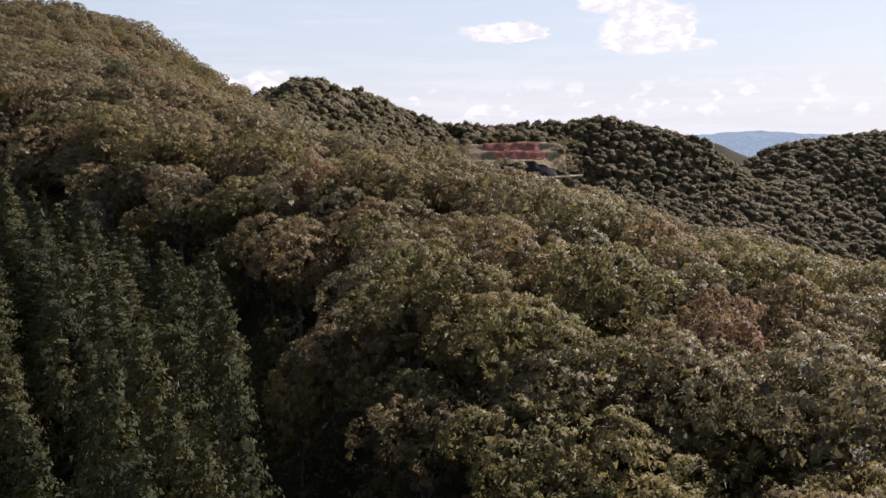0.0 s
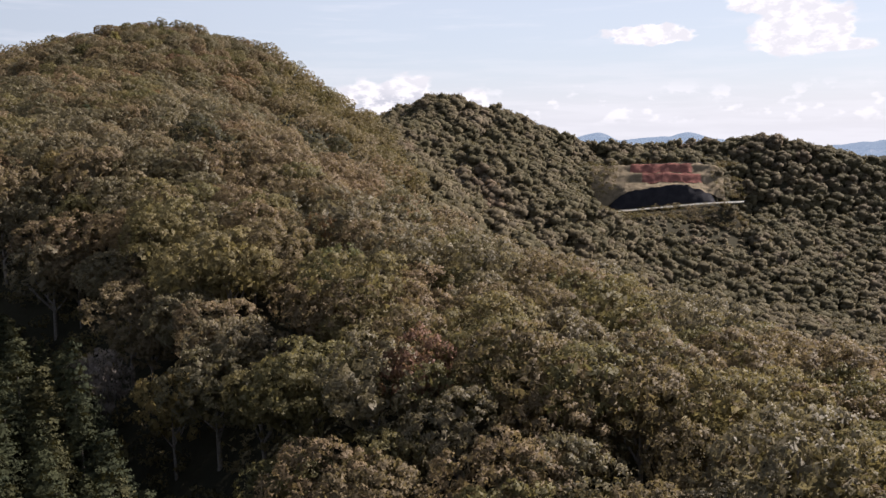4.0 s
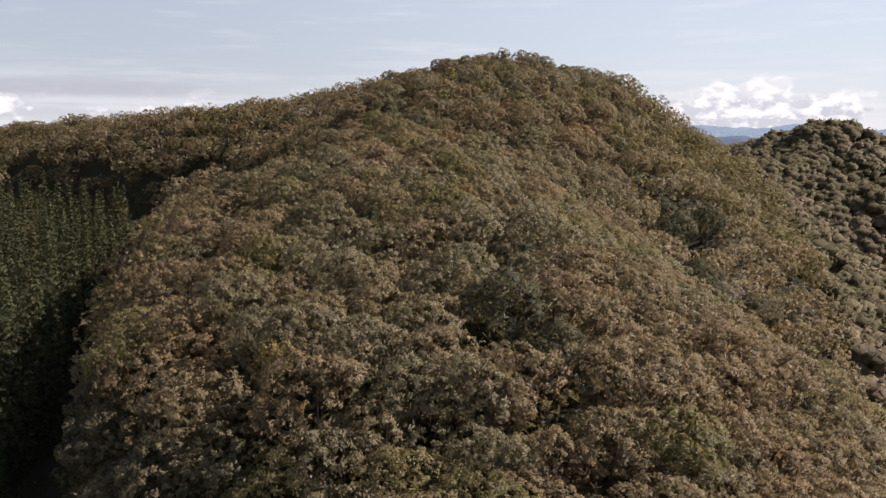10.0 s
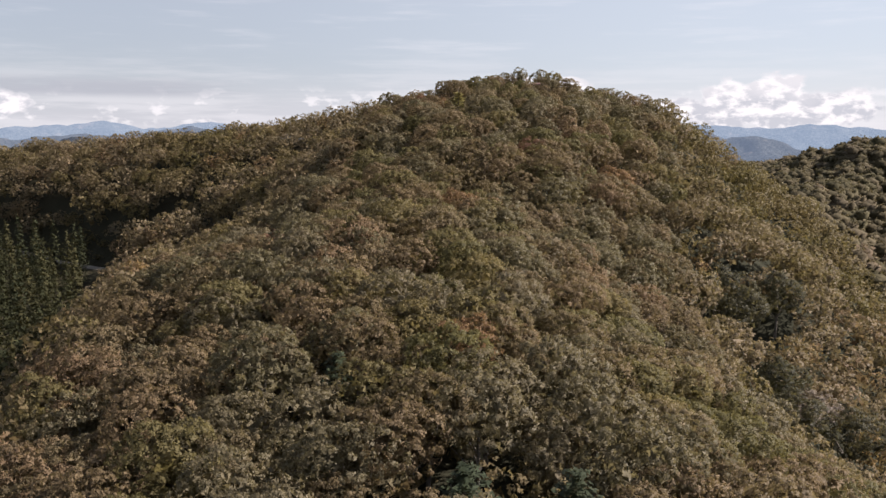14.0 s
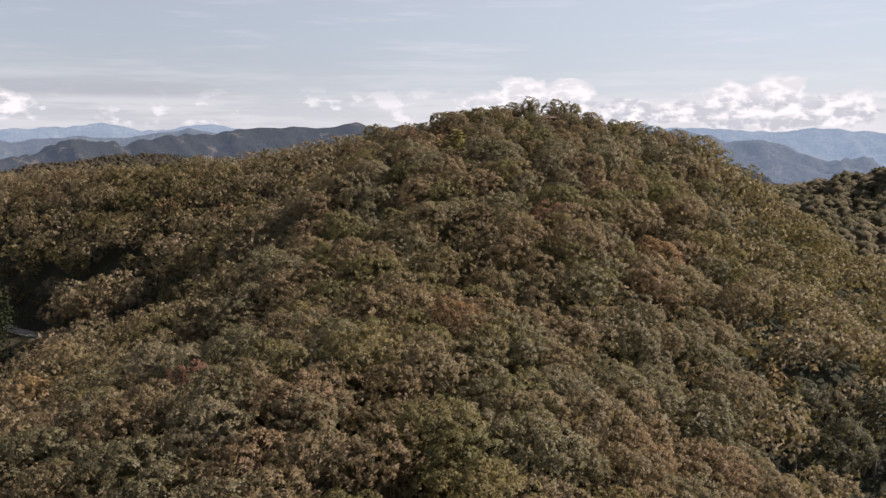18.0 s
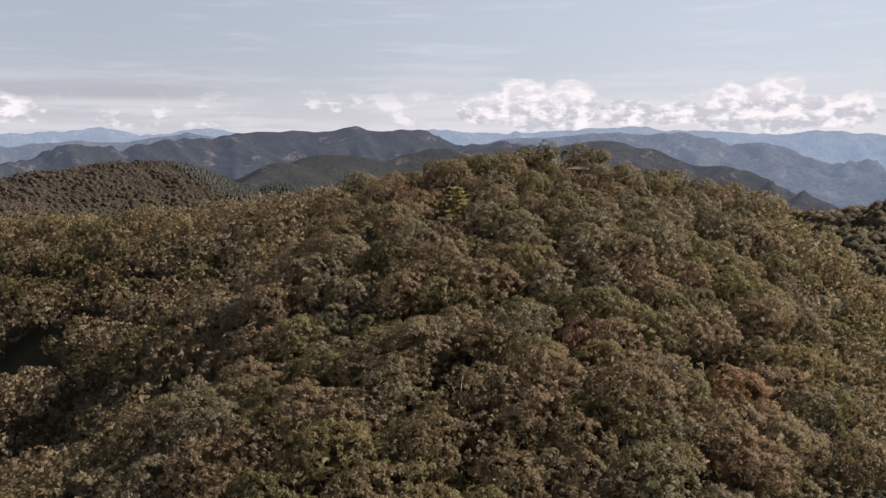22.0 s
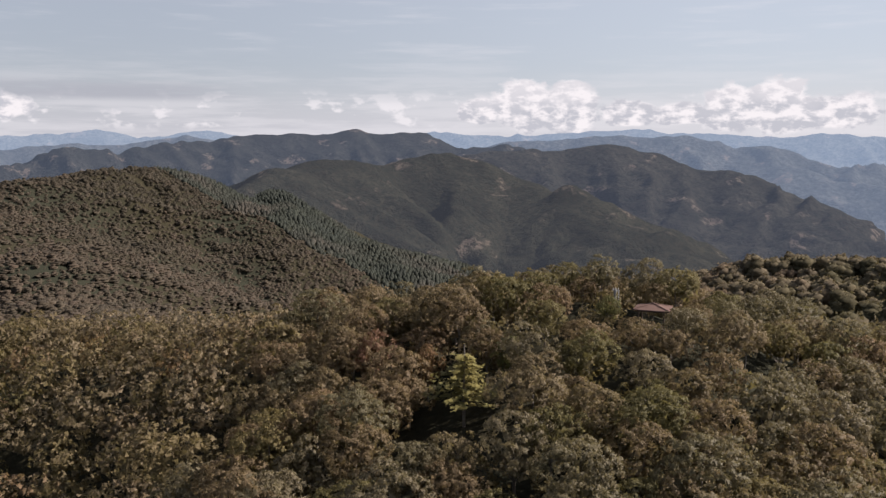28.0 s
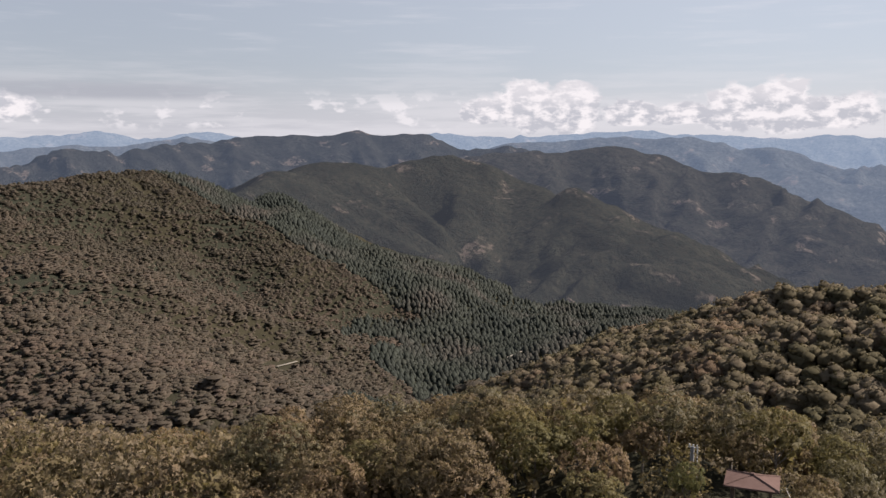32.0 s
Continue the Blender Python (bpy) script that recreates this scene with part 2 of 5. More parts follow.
def ground_build(n):
    at = n.add("ShaderNodeTexCoord").outputs["Object"]
    wide, mid, fine = n.noise(at, 0.004, 4.0), n.noise(at, 0.06, 4.0), n.noise(at, 0.7, 4.0)
    litter = n.ramp(mid, (0.3, (0.024, 0.020, 0.011)), (0.55, (0.036, 0.029, 0.017)), (0.75, (0.052, 0.040, 0.024)))
    litter = n.mix(n.span(wide, 0.4, 0.65, 0.2, 0.8), litter, (0.025, 0.029, 0.022, 1.0))
    litter = n.mix(n.math("MULTIPLY", fine, 0.5), litter, (0.030, 0.028, 0.016, 1.0))
    return principled(n, litter, 0.95, fine, 0.8, 0.6, spec=0.04)


ground_mat = material("forest floor", ground_build)


# ---------------------------------------------------------------- lie of the land
def value_noise(x, y, size, seed):
    """Smooth numpy noise from -1 to 1 with the given cell size in metres."""
    x, y = np.asarray(x, float) / size, np.asarray(y, float) / size
    i, j = np.floor(x), np.floor(y)
    u, v = x - i, y - j
    u, v = u * u * (3 - 2 * u), v * v * (3 - 2 * v)

    def corner(a, b):
        s = np.sin((a + seed * 17.13) * 127.1 + (b - seed * 9.7) * 311.7) * 43758.5453
        return s - np.floor(s)

    low = corner(i, j) * (1 - u) + corner(i + 1, j) * u
    high = corner(i, j + 1) * (1 - u) + corner(i + 1, j + 1) * u
    return (low * (1 - v) + high * v) * 2 - 1


def ridge(x, y, nodes, left, right, wide):
    """Height of a rounded ridge along its crest nodes, falling at the slopes left and right of its run."""
    out = np.full(np.shape(x), -1e9)
    for (ax, ay, az), (bx, by, bz) in zip(nodes[:-1], nodes[1:]):
        dx, dy = bx - ax, by - ay
        run = dx * dx + dy * dy
        t = np.clip(((x - ax) * dx + (y - ay) * dy) / run, 0, 1)
        d = np.hypot(x - ax - t * dx, y - ay - t * dy)
        side = np.clip((dx * (y - ay) - dy * (x - ax)) / math.sqrt(run) / (d + 1e-6), -1, 1)
        slope = right + (left - right) * (0.5 + 0.5 * side)
        out = np.maximum(out, az + t * (bz - az) - slope * (np.sqrt(d * d + wide * wide) - wide))
    return out


NEAR = {
    "top": ([(-136, 314.6, 139.9), (-130, 311, 139.9)], 0.75, 0.75, 3.0),
    "spur": ([(30, -40, 66.0), (14, 45, 79.7), (3, 75, 83.6), (-30, 117, 92.9), (-62, 160, 105.1), (-98, 205, 113.6), (-110, 232, 114.5), (-116, 258, 122.3), (-134, 300, 134.7), (-142, 316, 137.2)], 0.49, 0.82, 24.0),
    "shoulder": ([(20, 36, 77.0), (10, 62, 84.3), (4, 80, 86.4), (-3, 100, 88.1), (-32, 124, 93.2)], 0.33, 0.33, 9.5),
    "crown": ([(-142, 316, 140.2), (-112, 326, 134.3), (-92, 343, 115.0), (-80, 375, 100.3)], 0.72, 0.73, 2.0),
    "west": ([(-142, 316, 133.4), (-175, 306, 132.2), (-206, 303, 127.8), (-260, 297, 123.0), (-330, 284, 119.0), (-430, 290, 112.0)], 0.78, 0.58, 12.9),
    "flank": ([(-112, 285, 128.4), (-85, 277, 111.7), (-57, 281, 94.0), (-26, 290, 63.0)], 0.71, 0.82, 7.7),
    "north": ([(-126, 332, 134.0), (-122, 344, 131.5), (-119, 358, 128.5), (-112, 385, 115.0), (-100, 420, 100.9), (-85, 480, 111.3), (-77, 526, 118.1)], 0.70, 0.78, 7.2),
    "hill": ([(-77, 526, 125.2), (-120, 570, 115.4), (-175, 580, 110.4), (-260, 640, 72.5), (-380, 760, 5.3)], 0.74, 0.69, 10.3),
    "saddle": ([(-77, 526, 118.4), (-50, 540, 119.4), (-15, 575, 103.0), (40, 592, 95.4), (110, 585, 101.5), (165, 580, 88.5), (200, 600, 66.0)], 0.71, 0.92, 5.7),
    "east": ([(200, 600, 57.6), (250, 620, 81.8), (310, 620, 90.3), (420, 600, 95.0)], 0.60, 0.61, 12.0),
    "back spur": ([(-105, 510, 111.8), (-155, 515, 111.6), (-185, 545, 101.0), (-230, 590, 84.7), (-300, 650, 46.0)], 0.53, 0.56, 13.4),
    "shelf": ([(-62, 410, 77.1), (-50, 462, 99.1), (-20, 500, 76.0)], 0.70, 0.62, 8.7),
    "toe": ([(36, 490, 64.7), (127, 535, 54.1), (230, 570, 56.7)], 0.70, 0.58, 13.2),
    "bench": ([(20, -30, 67.6), (-45, 65, 71.6), (-100, 112, 77.9), (-170, 175, 87.0), (-250, 240, 95.1), (-340, 270, 103.0)], 0.08, 0.39, 11.0),
    "floor": ([(250, -100, -20.0), (180, 200, 0.0), (170, 380, 15.0), (60, 420, 30.0), (-30, 380, 45.0)], 0.30, 0.30, 20.0),
}
FAR = {
    "left hill": ([(-1471, 902, 64), (-1571, 1136, 75), (-1700, 1393, 106), (-1685, 1464, 93), (-1660, 1527, 106), (-1409, 1507, 8), (-1267, 1437, -42), (-1029, 1249, -114), (-907, 1130, -123)], 0.45, 0.42, 60),
    "left hill foot": ([(-1471, 902, 64), (-1196, 966, 24), (-850, 720, -5), (-572, 635, -2)], 0.4, 0.42, 60),
    "dark spur": ([(-1600, 1840, 30), (-1330, 1790, -40), (-1110, 1680, -95), (-900, 1500, -150)], 0.45, 0.45, 60),
}
BACKDROP = {
    "conifer hill": ([(-1609, 1585, 36), (-1631, 1708, 47), (-1680, 1871, 62), (-1724, 2035, 81), (-1726, 2166, 100), (-1694, 2294, 95), (-1643, 2407, 89), (-1609, 2478, 107), (-1543, 2568, 118), (-1443, 2604, 94), (-1339, 2592, 56), (-1214, 2565, 40), (-1060, 2534, 12), (-928, 2489, -41), (-812, 2423, -109), (-721, 2346, -192)], 0.5, 0.45, 40),
    "middle hill": ([(-1803, 3031, 92), (-1682, 3157, 116), (-1515, 3296, 124), (-1420, 3370, 133), (-1350, 3420, 143), (-1281, 3446, 133), (-1176, 3461, 108), (-1028, 3465, 72), (-903, 3456, 52), (-799, 3429, 18), (-680, 3401, -21), (-545, 3342, -74), (-369, 3240, -150)], 0.5, 0.45, 40),
    "peak": ([(-3463, 2158, 50), (-3403, 2355, 79), (-3349, 2524, 130), (-3265, 2722, 126), (-3177, 2906, 152), (-3086, 3051, 152), (-3014, 3154, 172), (-2891, 3299, 182), (-2765, 3409, 177), (-2684, 3475, 188), (-2647, 3504, 201), (-2627, 3520, 206), (-2602, 3539, 190), (-2518, 3601, 185), (-2383, 3693, 193), (-2310, 3740, 167), (-2175, 3798, 130), (-2049, 3868, 136), (-1889, 3927, 113), (-1689, 3984, 93)], 0.5, 0.45, 40),
    "west range": ([(-4101, 2452, 126), (-4040, 2657, 169), (-3938, 2851, 180), (-3845, 3033, 200), (-3790, 3105, 186), (-3725, 3187, 161), (-3647, 3280, 170), (-3597, 3382, 190), (-3522, 3464, 199), (-3434, 3555, 178), (-3280, 3662, 149)], 0.5, 0.45, 40),
    "west foothills": ([(-3809, 2360, 105), (-3769, 2487, 113), (-3713, 2611, 125), (-3645, 2747, 136), (-3590, 2840, 141), (-3524, 2926, 133), (-3429, 3058, 154), (-3352, 3161, 172), (-3257, 3249, 151), (-3100, 3350, 124)], 0.5, 0.45, 40),
    "north range": ([(-2891, 3922, 167), (-2778, 4066, 185), (-2618, 4231, 197), (-2450, 4332, 185), (-2292, 4418, 182), (-2141, 4516, 188), (-1870, 4634, 205), (-1625, 4724, 214), (-1503, 4763, 193), (-1328, 4813, 198), (-1168, 4853, 184), (-960, 4895, 181), (-770, 4926, 194), (-540, 4952, 172), (-277, 4948, 167)], 0.5, 0.45, 40),
    "blue range": ([(-2144, 4135, 150), (-1902, 4273, 164), (-1656, 4395, 181), (-1503, 4449, 172), (-1339, 4499, 180), (-1170, 4524, 146), (-993, 4543, 130), (-843, 4540, 95), (-649, 4518, 70), (-422, 4490, 37)], 0.5, 0.45, 40),
    "low range": ([(-1109, 3764, -21), (-993, 3826, 19), (-895, 3869, 44), (-772, 3893, 55), (-668, 3890, 41), (-546, 3876, 10), (-430, 3837, -9), (-275, 3747, -36)], 0.5, 0.45, 40),
    "east range": ([(872, 4219, 22), (1195, 4140, 51), (1359, 4088, 68), (1517, 4032, 69), (1690, 3963, 55), (1987, 3822, 41)], 0.5, 0.3, 60),
    "blue hills": ([(57, 4344, 95), (96, 4343, 105), (187, 4340, 78), (439, 4322, 85), (512, 4314, 102), (609, 4301, 79), (797, 4269, 65)], 0.5, 0.3, 30),
}
FAR["east hill"] = ([(434, 1436, 55), (471, 1424, 64), (504, 1413, 65), (552, 1395, 54), (598, 1376, 43)], 0.4, 0.3, 40)


ROAD = [(-34, 326, 63.5), (-26, 308, 62.6), (-19, 291, 62.0), (-14.5, 279, 61.6), (-13, 268, 61.2), (-18, 256, 60.4), (-24, 244, 59.5)]
VALLEY = [[(-802, 988, 0), (-812, 1010, 0), (-819, 1026, 0), (-825, 1049, 0)], [(-702, 1372, 0), (-700, 1390, 0), (-693, 1413, 0), (-684, 1416, 0)]]
TRACK = [(-292, 262, 98.5), (-262, 262, 97.5), (-236, 258, 97.0), (-218, 259, 96.8), (-206, 264, 97.0)]


def along(x, y, line):
    """Distance from a line of nodes, and the line's height there."""
    best, level = np.full(np.shape(x), 1e9), np.zeros(np.shape(x))
    for (ax, ay, az), (bx, by, bz) in zip(line[:-1], line[1:]):
        dx, dy = bx - ax, by - ay
        t = np.clip(((x - ax) * dx + (y - ay) * dy) / (dx * dx + dy * dy), 0, 1)
        d = np.hypot(x - ax - t * dx, y - ay - t * dy)
        closer = d < best
        best, level = np.where(closer, d, best), np.where(closer, az + t * (bz - az), level)
    return best, level


def cutting(x, y):
    """Height of the road cutting's stepped face."""
    deck = 64.3 + 0.1 * (x - 12)
    wall = np.interp(x, [12, 17, 25, 41, 57, 67, 73], [66, 69.3, 75.4, 78.5, 79.3, 74.9, 71.5])
    head = np.interp(x, [8, 20, 31, 62, 74], [85, 87, 89, 91.5, 87])
    z = np.where(y < 518, deck, deck + (wall - deck) * np.clip((y - 518) / 6, 0, 1))
    z = np.where(y > 524, wall + (np.maximum(79.8, wall + 0.4) - wall) * np.clip((y - 524) / 9, 0, 1), z)
    stepped = 5.0 * np.clip((y - 534) / 4, 0, 1) + 4.6 * np.clip((y - 543) / 4, 0, 1)
    even = np.clip(np.minimum(x - 18, 74 - x) / 12, 0, 1)
    z = z + even * stepped + (1 - even) * 9.6 * np.clip((y - 533) / 14, 0, 1)
    z = np.where(y > 547, z + (head - z) * np.clip((y - 547) / 9, 0, 1), z)
    return np.where(y > 556, z + (np.interp(x, [10, 35, 60, 75], [89, 93, 94, 90]) - z) * np.clip((y - 556) / 18, 0, 1), z)


GULLY = [(24, -60), (-4, 21), (-17, 69), (-56, 113), (-86.4, 127.5), (-137.5, 176), (-222, 258), (-262, 262), (-300, 256)]


def gully_side(x, y):
    """Distance from the gully's line, plus on the cedars' side."""
    best, sign = np.full(x.shape, 1e9), np.zeros(x.shape)
    for (ax, ay), (bx, by) in zip(GULLY[:-1], GULLY[1:]):
        dx, dy = bx - ax, by - ay
        run = dx * dx + dy * dy
        t = np.clip(((x - ax) * dx + (y - ay) * dy) / run, 0, 1)
        d = np.hypot(x - ax - t * dx, y - ay - t * dy)
        s = np.sign(dx * (y - ay) - dy * (x - ax))
        closer = d < best
        best, sign = np.where(closer, d, best), np.where(closer, s, sign)
    return best * sign


def land(x, y):
    """Height of the ground."""
    x, y = np.asarray(x, float), np.asarray(y, float)
    hs = np.stack([ridge(x, y, *NEAR[k]) for k in NEAR])
    top = hs.max(0)
    near = top + 3.0 * np.log(np.exp((hs - top) / 3.0).sum(0))
    far = np.full(x.shape, -150.0) - 130 * np.clip((y - 1700) / 900, 0, 1) + 20 * value_noise(x, y, 300, 3)
    for k in FAR:
        far = np.maximum(far, ridge(x, y, *FAR[k]))
    reach = np.clip((np.hypot(x + 60, y - 300) - 500) / 600, 0, 1)
    gullies = -46 * np.abs(value_noise(x - 0.5 * y, y * 0.4 + 0.3 * x, 170, 25)) + 16 - 18 * np.abs(value_noise(x, y, 80, 26))
    far = far + reach * (10 * value_noise(x, y, 140, 5) + 4 * value_noise(x, y, 60, 6) - 8 + 0.75 * gullies * np.clip((np.hypot(x + 60, y - 300) - 550) / 700, 0, 1))
    near = near - 5.0 * np.exp(-((gully_side(x, y) + np.interp(y, [95, 125], [3.0, -1.0])) / 7.0) ** 2) * np.clip((x + 235) / 30, 0, 1) * np.clip((y - 5) / 30, 0, 1)
    near = near - 8.0 * np.exp(-((gully_side(x, y) - 8.0) / 9.0) ** 2) * np.clip((y - 80) / 40, 0, 1) * np.clip((x + 215) / 30, 0, 1)
    near = near - 7.0 * np.exp(-(((x + 75) / 10) ** 2 + ((y - 261) / 9) ** 2)) - 5.0 * np.exp(-(((x + 35) / 9) ** 2 + ((y - 283) / 9) ** 2))
    near = near - 11.0 * np.exp(-(((x + 178) / 18) ** 2 + ((y - 246) / 15) ** 2))
    rough = 0.8 * value_noise(x, y, 17, 1) + 0.4 * value_noise(x, y, 7, 2)
    z = np.maximum(near, far) + rough
    for line, half in ((ROAD, 4.0), (TRACK, 3.0)):
        d, level = along(x, y, line)
        f = np.clip((d - half) / 5, 0, 1)
        z = z * f + level * (1 - f)
    inside = np.clip(np.minimum(np.minimum(x + 4, 86 - x) / 14, np.minimum(y - 498, 584 - y) / 8), 0, 1)
    return z * (1 - inside) + (cutting(x, y) - 0.6) * inside


def mesh_from(name, verts, faces, *rest):
    """A mesh from numpy corners and equal-sided faces; then, if wanted, shading normals; the material; smooth or not."""
    normals = rest[0] if isinstance(rest[0], np.ndarray) else None
    mat, smooth = (*(rest[1:] if normals is not None else rest), False)[:2]
    me = bpy.data.meshes.new(name)
    sides = faces.shape[1]
    me.vertices.add(len(verts)), me.loops.add(faces.size), me.polygons.add(len(faces))
    me.vertices.foreach_set("co", np.ascontiguousarray(verts, np.float32).ravel())
    me.loops.foreach_set("vertex_index", np.ascontiguousarray(faces, np.int32).ravel())
    me.polygons.foreach_set("loop_start", np.arange(0, faces.size, sides, dtype=np.int32))
    if smooth:
        me.polygons.foreach_set("use_smooth", np.ones(len(faces), bool))
    me.materials.append(mat)
    me.update(calc_edges=True)
    if normals is not None:
        me.attributes.new("custom_normal", "FLOAT_VECTOR", "POINT").data.foreach_set("vector", np.ascontiguousarray(normals, np.float32).ravel())
    return me


def grid_axis(lo, hi, a, b, fine, coarse):
    """Steps of fine metres between a and b, growing to coarse ones outside."""
    out, at, step = list(np.arange(a, b, fine)), b, fine
    while at < hi:
        out.append(at)
        step = min(step * 1.06, coarse)
        at += step
    out.append(hi)
    at, step = a, fine
    while at > lo:
        step = min(step * 1.06, coarse)
        at -= step
        out.insert(0, max(at, lo))
    return np.array(out)


def ground_sheet():
    xs, ys = grid_axis(-4700, 3200, -330, 260, 4.0, 24.0), grid_axis(-900, 4900, -40, 640, 4.0, 24.0)
    gx, gy = np.meshgrid(xs, ys)
    verts = np.stack([gx.ravel(), gy.ravel(), land(gx, gy).ravel()], 1)
    n, m = len(xs), len(ys)
    i = (np.arange(m - 1)[:, None] * n + np.arange(n - 1)[None, :]).ravel()
    faces = np.stack([i, i + 1, i + n + 1, i + n], 1)
    ob = new("ground", mesh_from("ground", verts, faces, ground_mat, True))
    return tagged(ob, "forested mountain ground with brown leaf litter", "ground", kind="structure")


ground_sheet()


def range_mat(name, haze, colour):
    """Far wooded mountains: the glow of miles of lit air is painted on as emission over the dim woods."""

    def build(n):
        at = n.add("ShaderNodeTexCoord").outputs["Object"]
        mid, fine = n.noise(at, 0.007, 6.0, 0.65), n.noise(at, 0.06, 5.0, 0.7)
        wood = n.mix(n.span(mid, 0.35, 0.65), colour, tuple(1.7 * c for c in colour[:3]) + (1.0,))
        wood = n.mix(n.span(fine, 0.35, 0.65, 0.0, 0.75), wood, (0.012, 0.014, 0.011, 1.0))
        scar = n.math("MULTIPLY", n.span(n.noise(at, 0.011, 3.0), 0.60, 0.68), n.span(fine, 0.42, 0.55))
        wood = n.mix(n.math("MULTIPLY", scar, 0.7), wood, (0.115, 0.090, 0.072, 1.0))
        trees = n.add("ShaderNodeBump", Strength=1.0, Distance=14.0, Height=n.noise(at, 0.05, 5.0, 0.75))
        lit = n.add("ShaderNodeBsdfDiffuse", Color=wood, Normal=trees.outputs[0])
        # distance haze painted as one flat bluish emission over the slope
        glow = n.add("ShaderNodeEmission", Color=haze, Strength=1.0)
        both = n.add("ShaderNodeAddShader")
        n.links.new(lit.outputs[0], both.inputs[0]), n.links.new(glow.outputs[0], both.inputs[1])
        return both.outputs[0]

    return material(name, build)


def crest_run(x, y, nodes):
    """How far along the crest the nearest point of it lies."""
    best, run, done = np.full(x.shape, 1e9), np.zeros(x.shape), 0.0
    for (ax, ay, _), (bx, by, _) in zip(nodes[:-1], nodes[1:]):
        dx, dy = bx - ax, by - ay
        length = math.hypot(dx, dy)
        t = ((x - ax) * dx + (y - ay) * dy) / length ** 2
        d = np.hypot(x - ax - np.clip(t, 0, 1) * dx, y - ay - np.clip(t, 0, 1) * dy)
        closer = d < best
        best, run = np.where(closer, d, best), np.where(closer, done + np.clip(t, -0.2, 1.2) * length, run)
        done += length
    return run


def backdrop_range(name, nodes, left, right, wide, mat, depth=800, step=15):
    """A far range of hills as a sheet folded into spurs and gullies."""
    xs, ys = [p[0] for p in nodes], [p[1] for p in nodes]
    gx, gy = np.meshgrid(np.arange(min(xs) - depth * 0.4, max(xs) + depth * 0.4, step), np.arange(min(ys) - depth, max(ys) + 150, step))
    z = ridge(gx, gy, nodes, left, right, wide)
    drop = np.clip((np.max([p[2] for p in nodes]) - z) / 150, 0, 1)
    run = crest_run(gx, gy, nodes)
    bend = run + 70 * value_noise(gx, gy, 260, 24) + 30 * value_noise(gx, gy, 110, 27)
    folds = 30 - 62 * np.abs(value_noise(bend, gy * 0.25, 230, 21)) - 46 * np.abs(value_noise(bend + 0.4 * gy, gy * 0.5, 105, 22)) - 26 * np.abs(value_noise(bend, gy, 52, 28))
    z = z + drop * folds + 5 * value_noise(gx, gy, 40, 23)
    m, k = gx.shape
    verts = np.stack([gx.ravel(), gy.ravel(), z.ravel()], 1)
    i = (np.arange(m - 1)[:, None] * k + np.arange(k - 1)[None, :]).ravel()
    faces = np.stack([i, i + 1, i + k + 1, i + k], 1)
    faces = faces[verts[faces][:, :, 2].max(1) > -320]
    ob = new("backdrop", mesh_from("backdrop", verts, faces, mat, True))
    return tagged(ob, "hazy blue wooded mountain range on the horizon", "mountain range", kind="structure")


# the farther the range, the stronger and bluer its painted haze
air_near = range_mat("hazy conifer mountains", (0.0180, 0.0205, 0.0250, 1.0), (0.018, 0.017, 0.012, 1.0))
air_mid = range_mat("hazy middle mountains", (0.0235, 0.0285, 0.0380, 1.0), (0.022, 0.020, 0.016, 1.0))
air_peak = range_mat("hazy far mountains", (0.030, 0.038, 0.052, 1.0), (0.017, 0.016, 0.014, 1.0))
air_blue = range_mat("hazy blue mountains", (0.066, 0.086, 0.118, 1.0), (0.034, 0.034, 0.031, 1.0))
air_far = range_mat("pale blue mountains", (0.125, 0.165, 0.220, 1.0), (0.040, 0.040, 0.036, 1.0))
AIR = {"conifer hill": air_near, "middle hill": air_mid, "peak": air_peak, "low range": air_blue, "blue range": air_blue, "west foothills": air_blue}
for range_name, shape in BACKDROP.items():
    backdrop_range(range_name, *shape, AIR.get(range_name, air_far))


# ---------------------------------------------------------------- trees
def leaf_cards(rng, centres, normals, count, spread, size, loose=0.26):
    """Folded leaf sprays strewn about each centre: count a centre, turned mostly outwards. Corners and quads."""
    k = len(centres) * count
    c = np.repeat(centres, count, 0) + rng.normal(size=(k, 3)) * spread * [1, 1, 0.55]
    nrm = np.repeat(normals, count, 0) + rng.normal(size=(k, 3)) * loose
    nrm /= np.linalg.norm(nrm, axis=1, keepdims=True)
    other = rng.normal(size=(k, 3))
    u = np.cross(nrm, other)
    u /= np.linalg.norm(u, axis=1, keepdims=True) + 1e-9
    v = np.cross(nrm, u)
    s = size * rng.uniform(0.6, 1.35, (k, 1))
    dip = nrm * s * 0.25
    a, b, cc = c + u * s - dip, c - u * s * 0.6 + v * s * 0.65, c - u * s * 0.6 - v * s * 0.65
    # leaves take the rounded shade of their spray, not each its own
    shade = np.repeat(normals, count, 0) + rng.normal(size=(k, 3)) * 0.14
    shade /= np.linalg.norm(shade, axis=1, keepdims=True) + 1e-9
    turned = (np.cross(b - a, cc - a) * shade).sum(1) < 0
    b[turned], cc[turned] = cc[turned].copy(), b[turned].copy()
    verts = np.stack([a, b, cc], 1).reshape(-1, 3)
    return verts, np.arange(3 * k).reshape(-1, 3), np.repeat(shade, 3, 0)


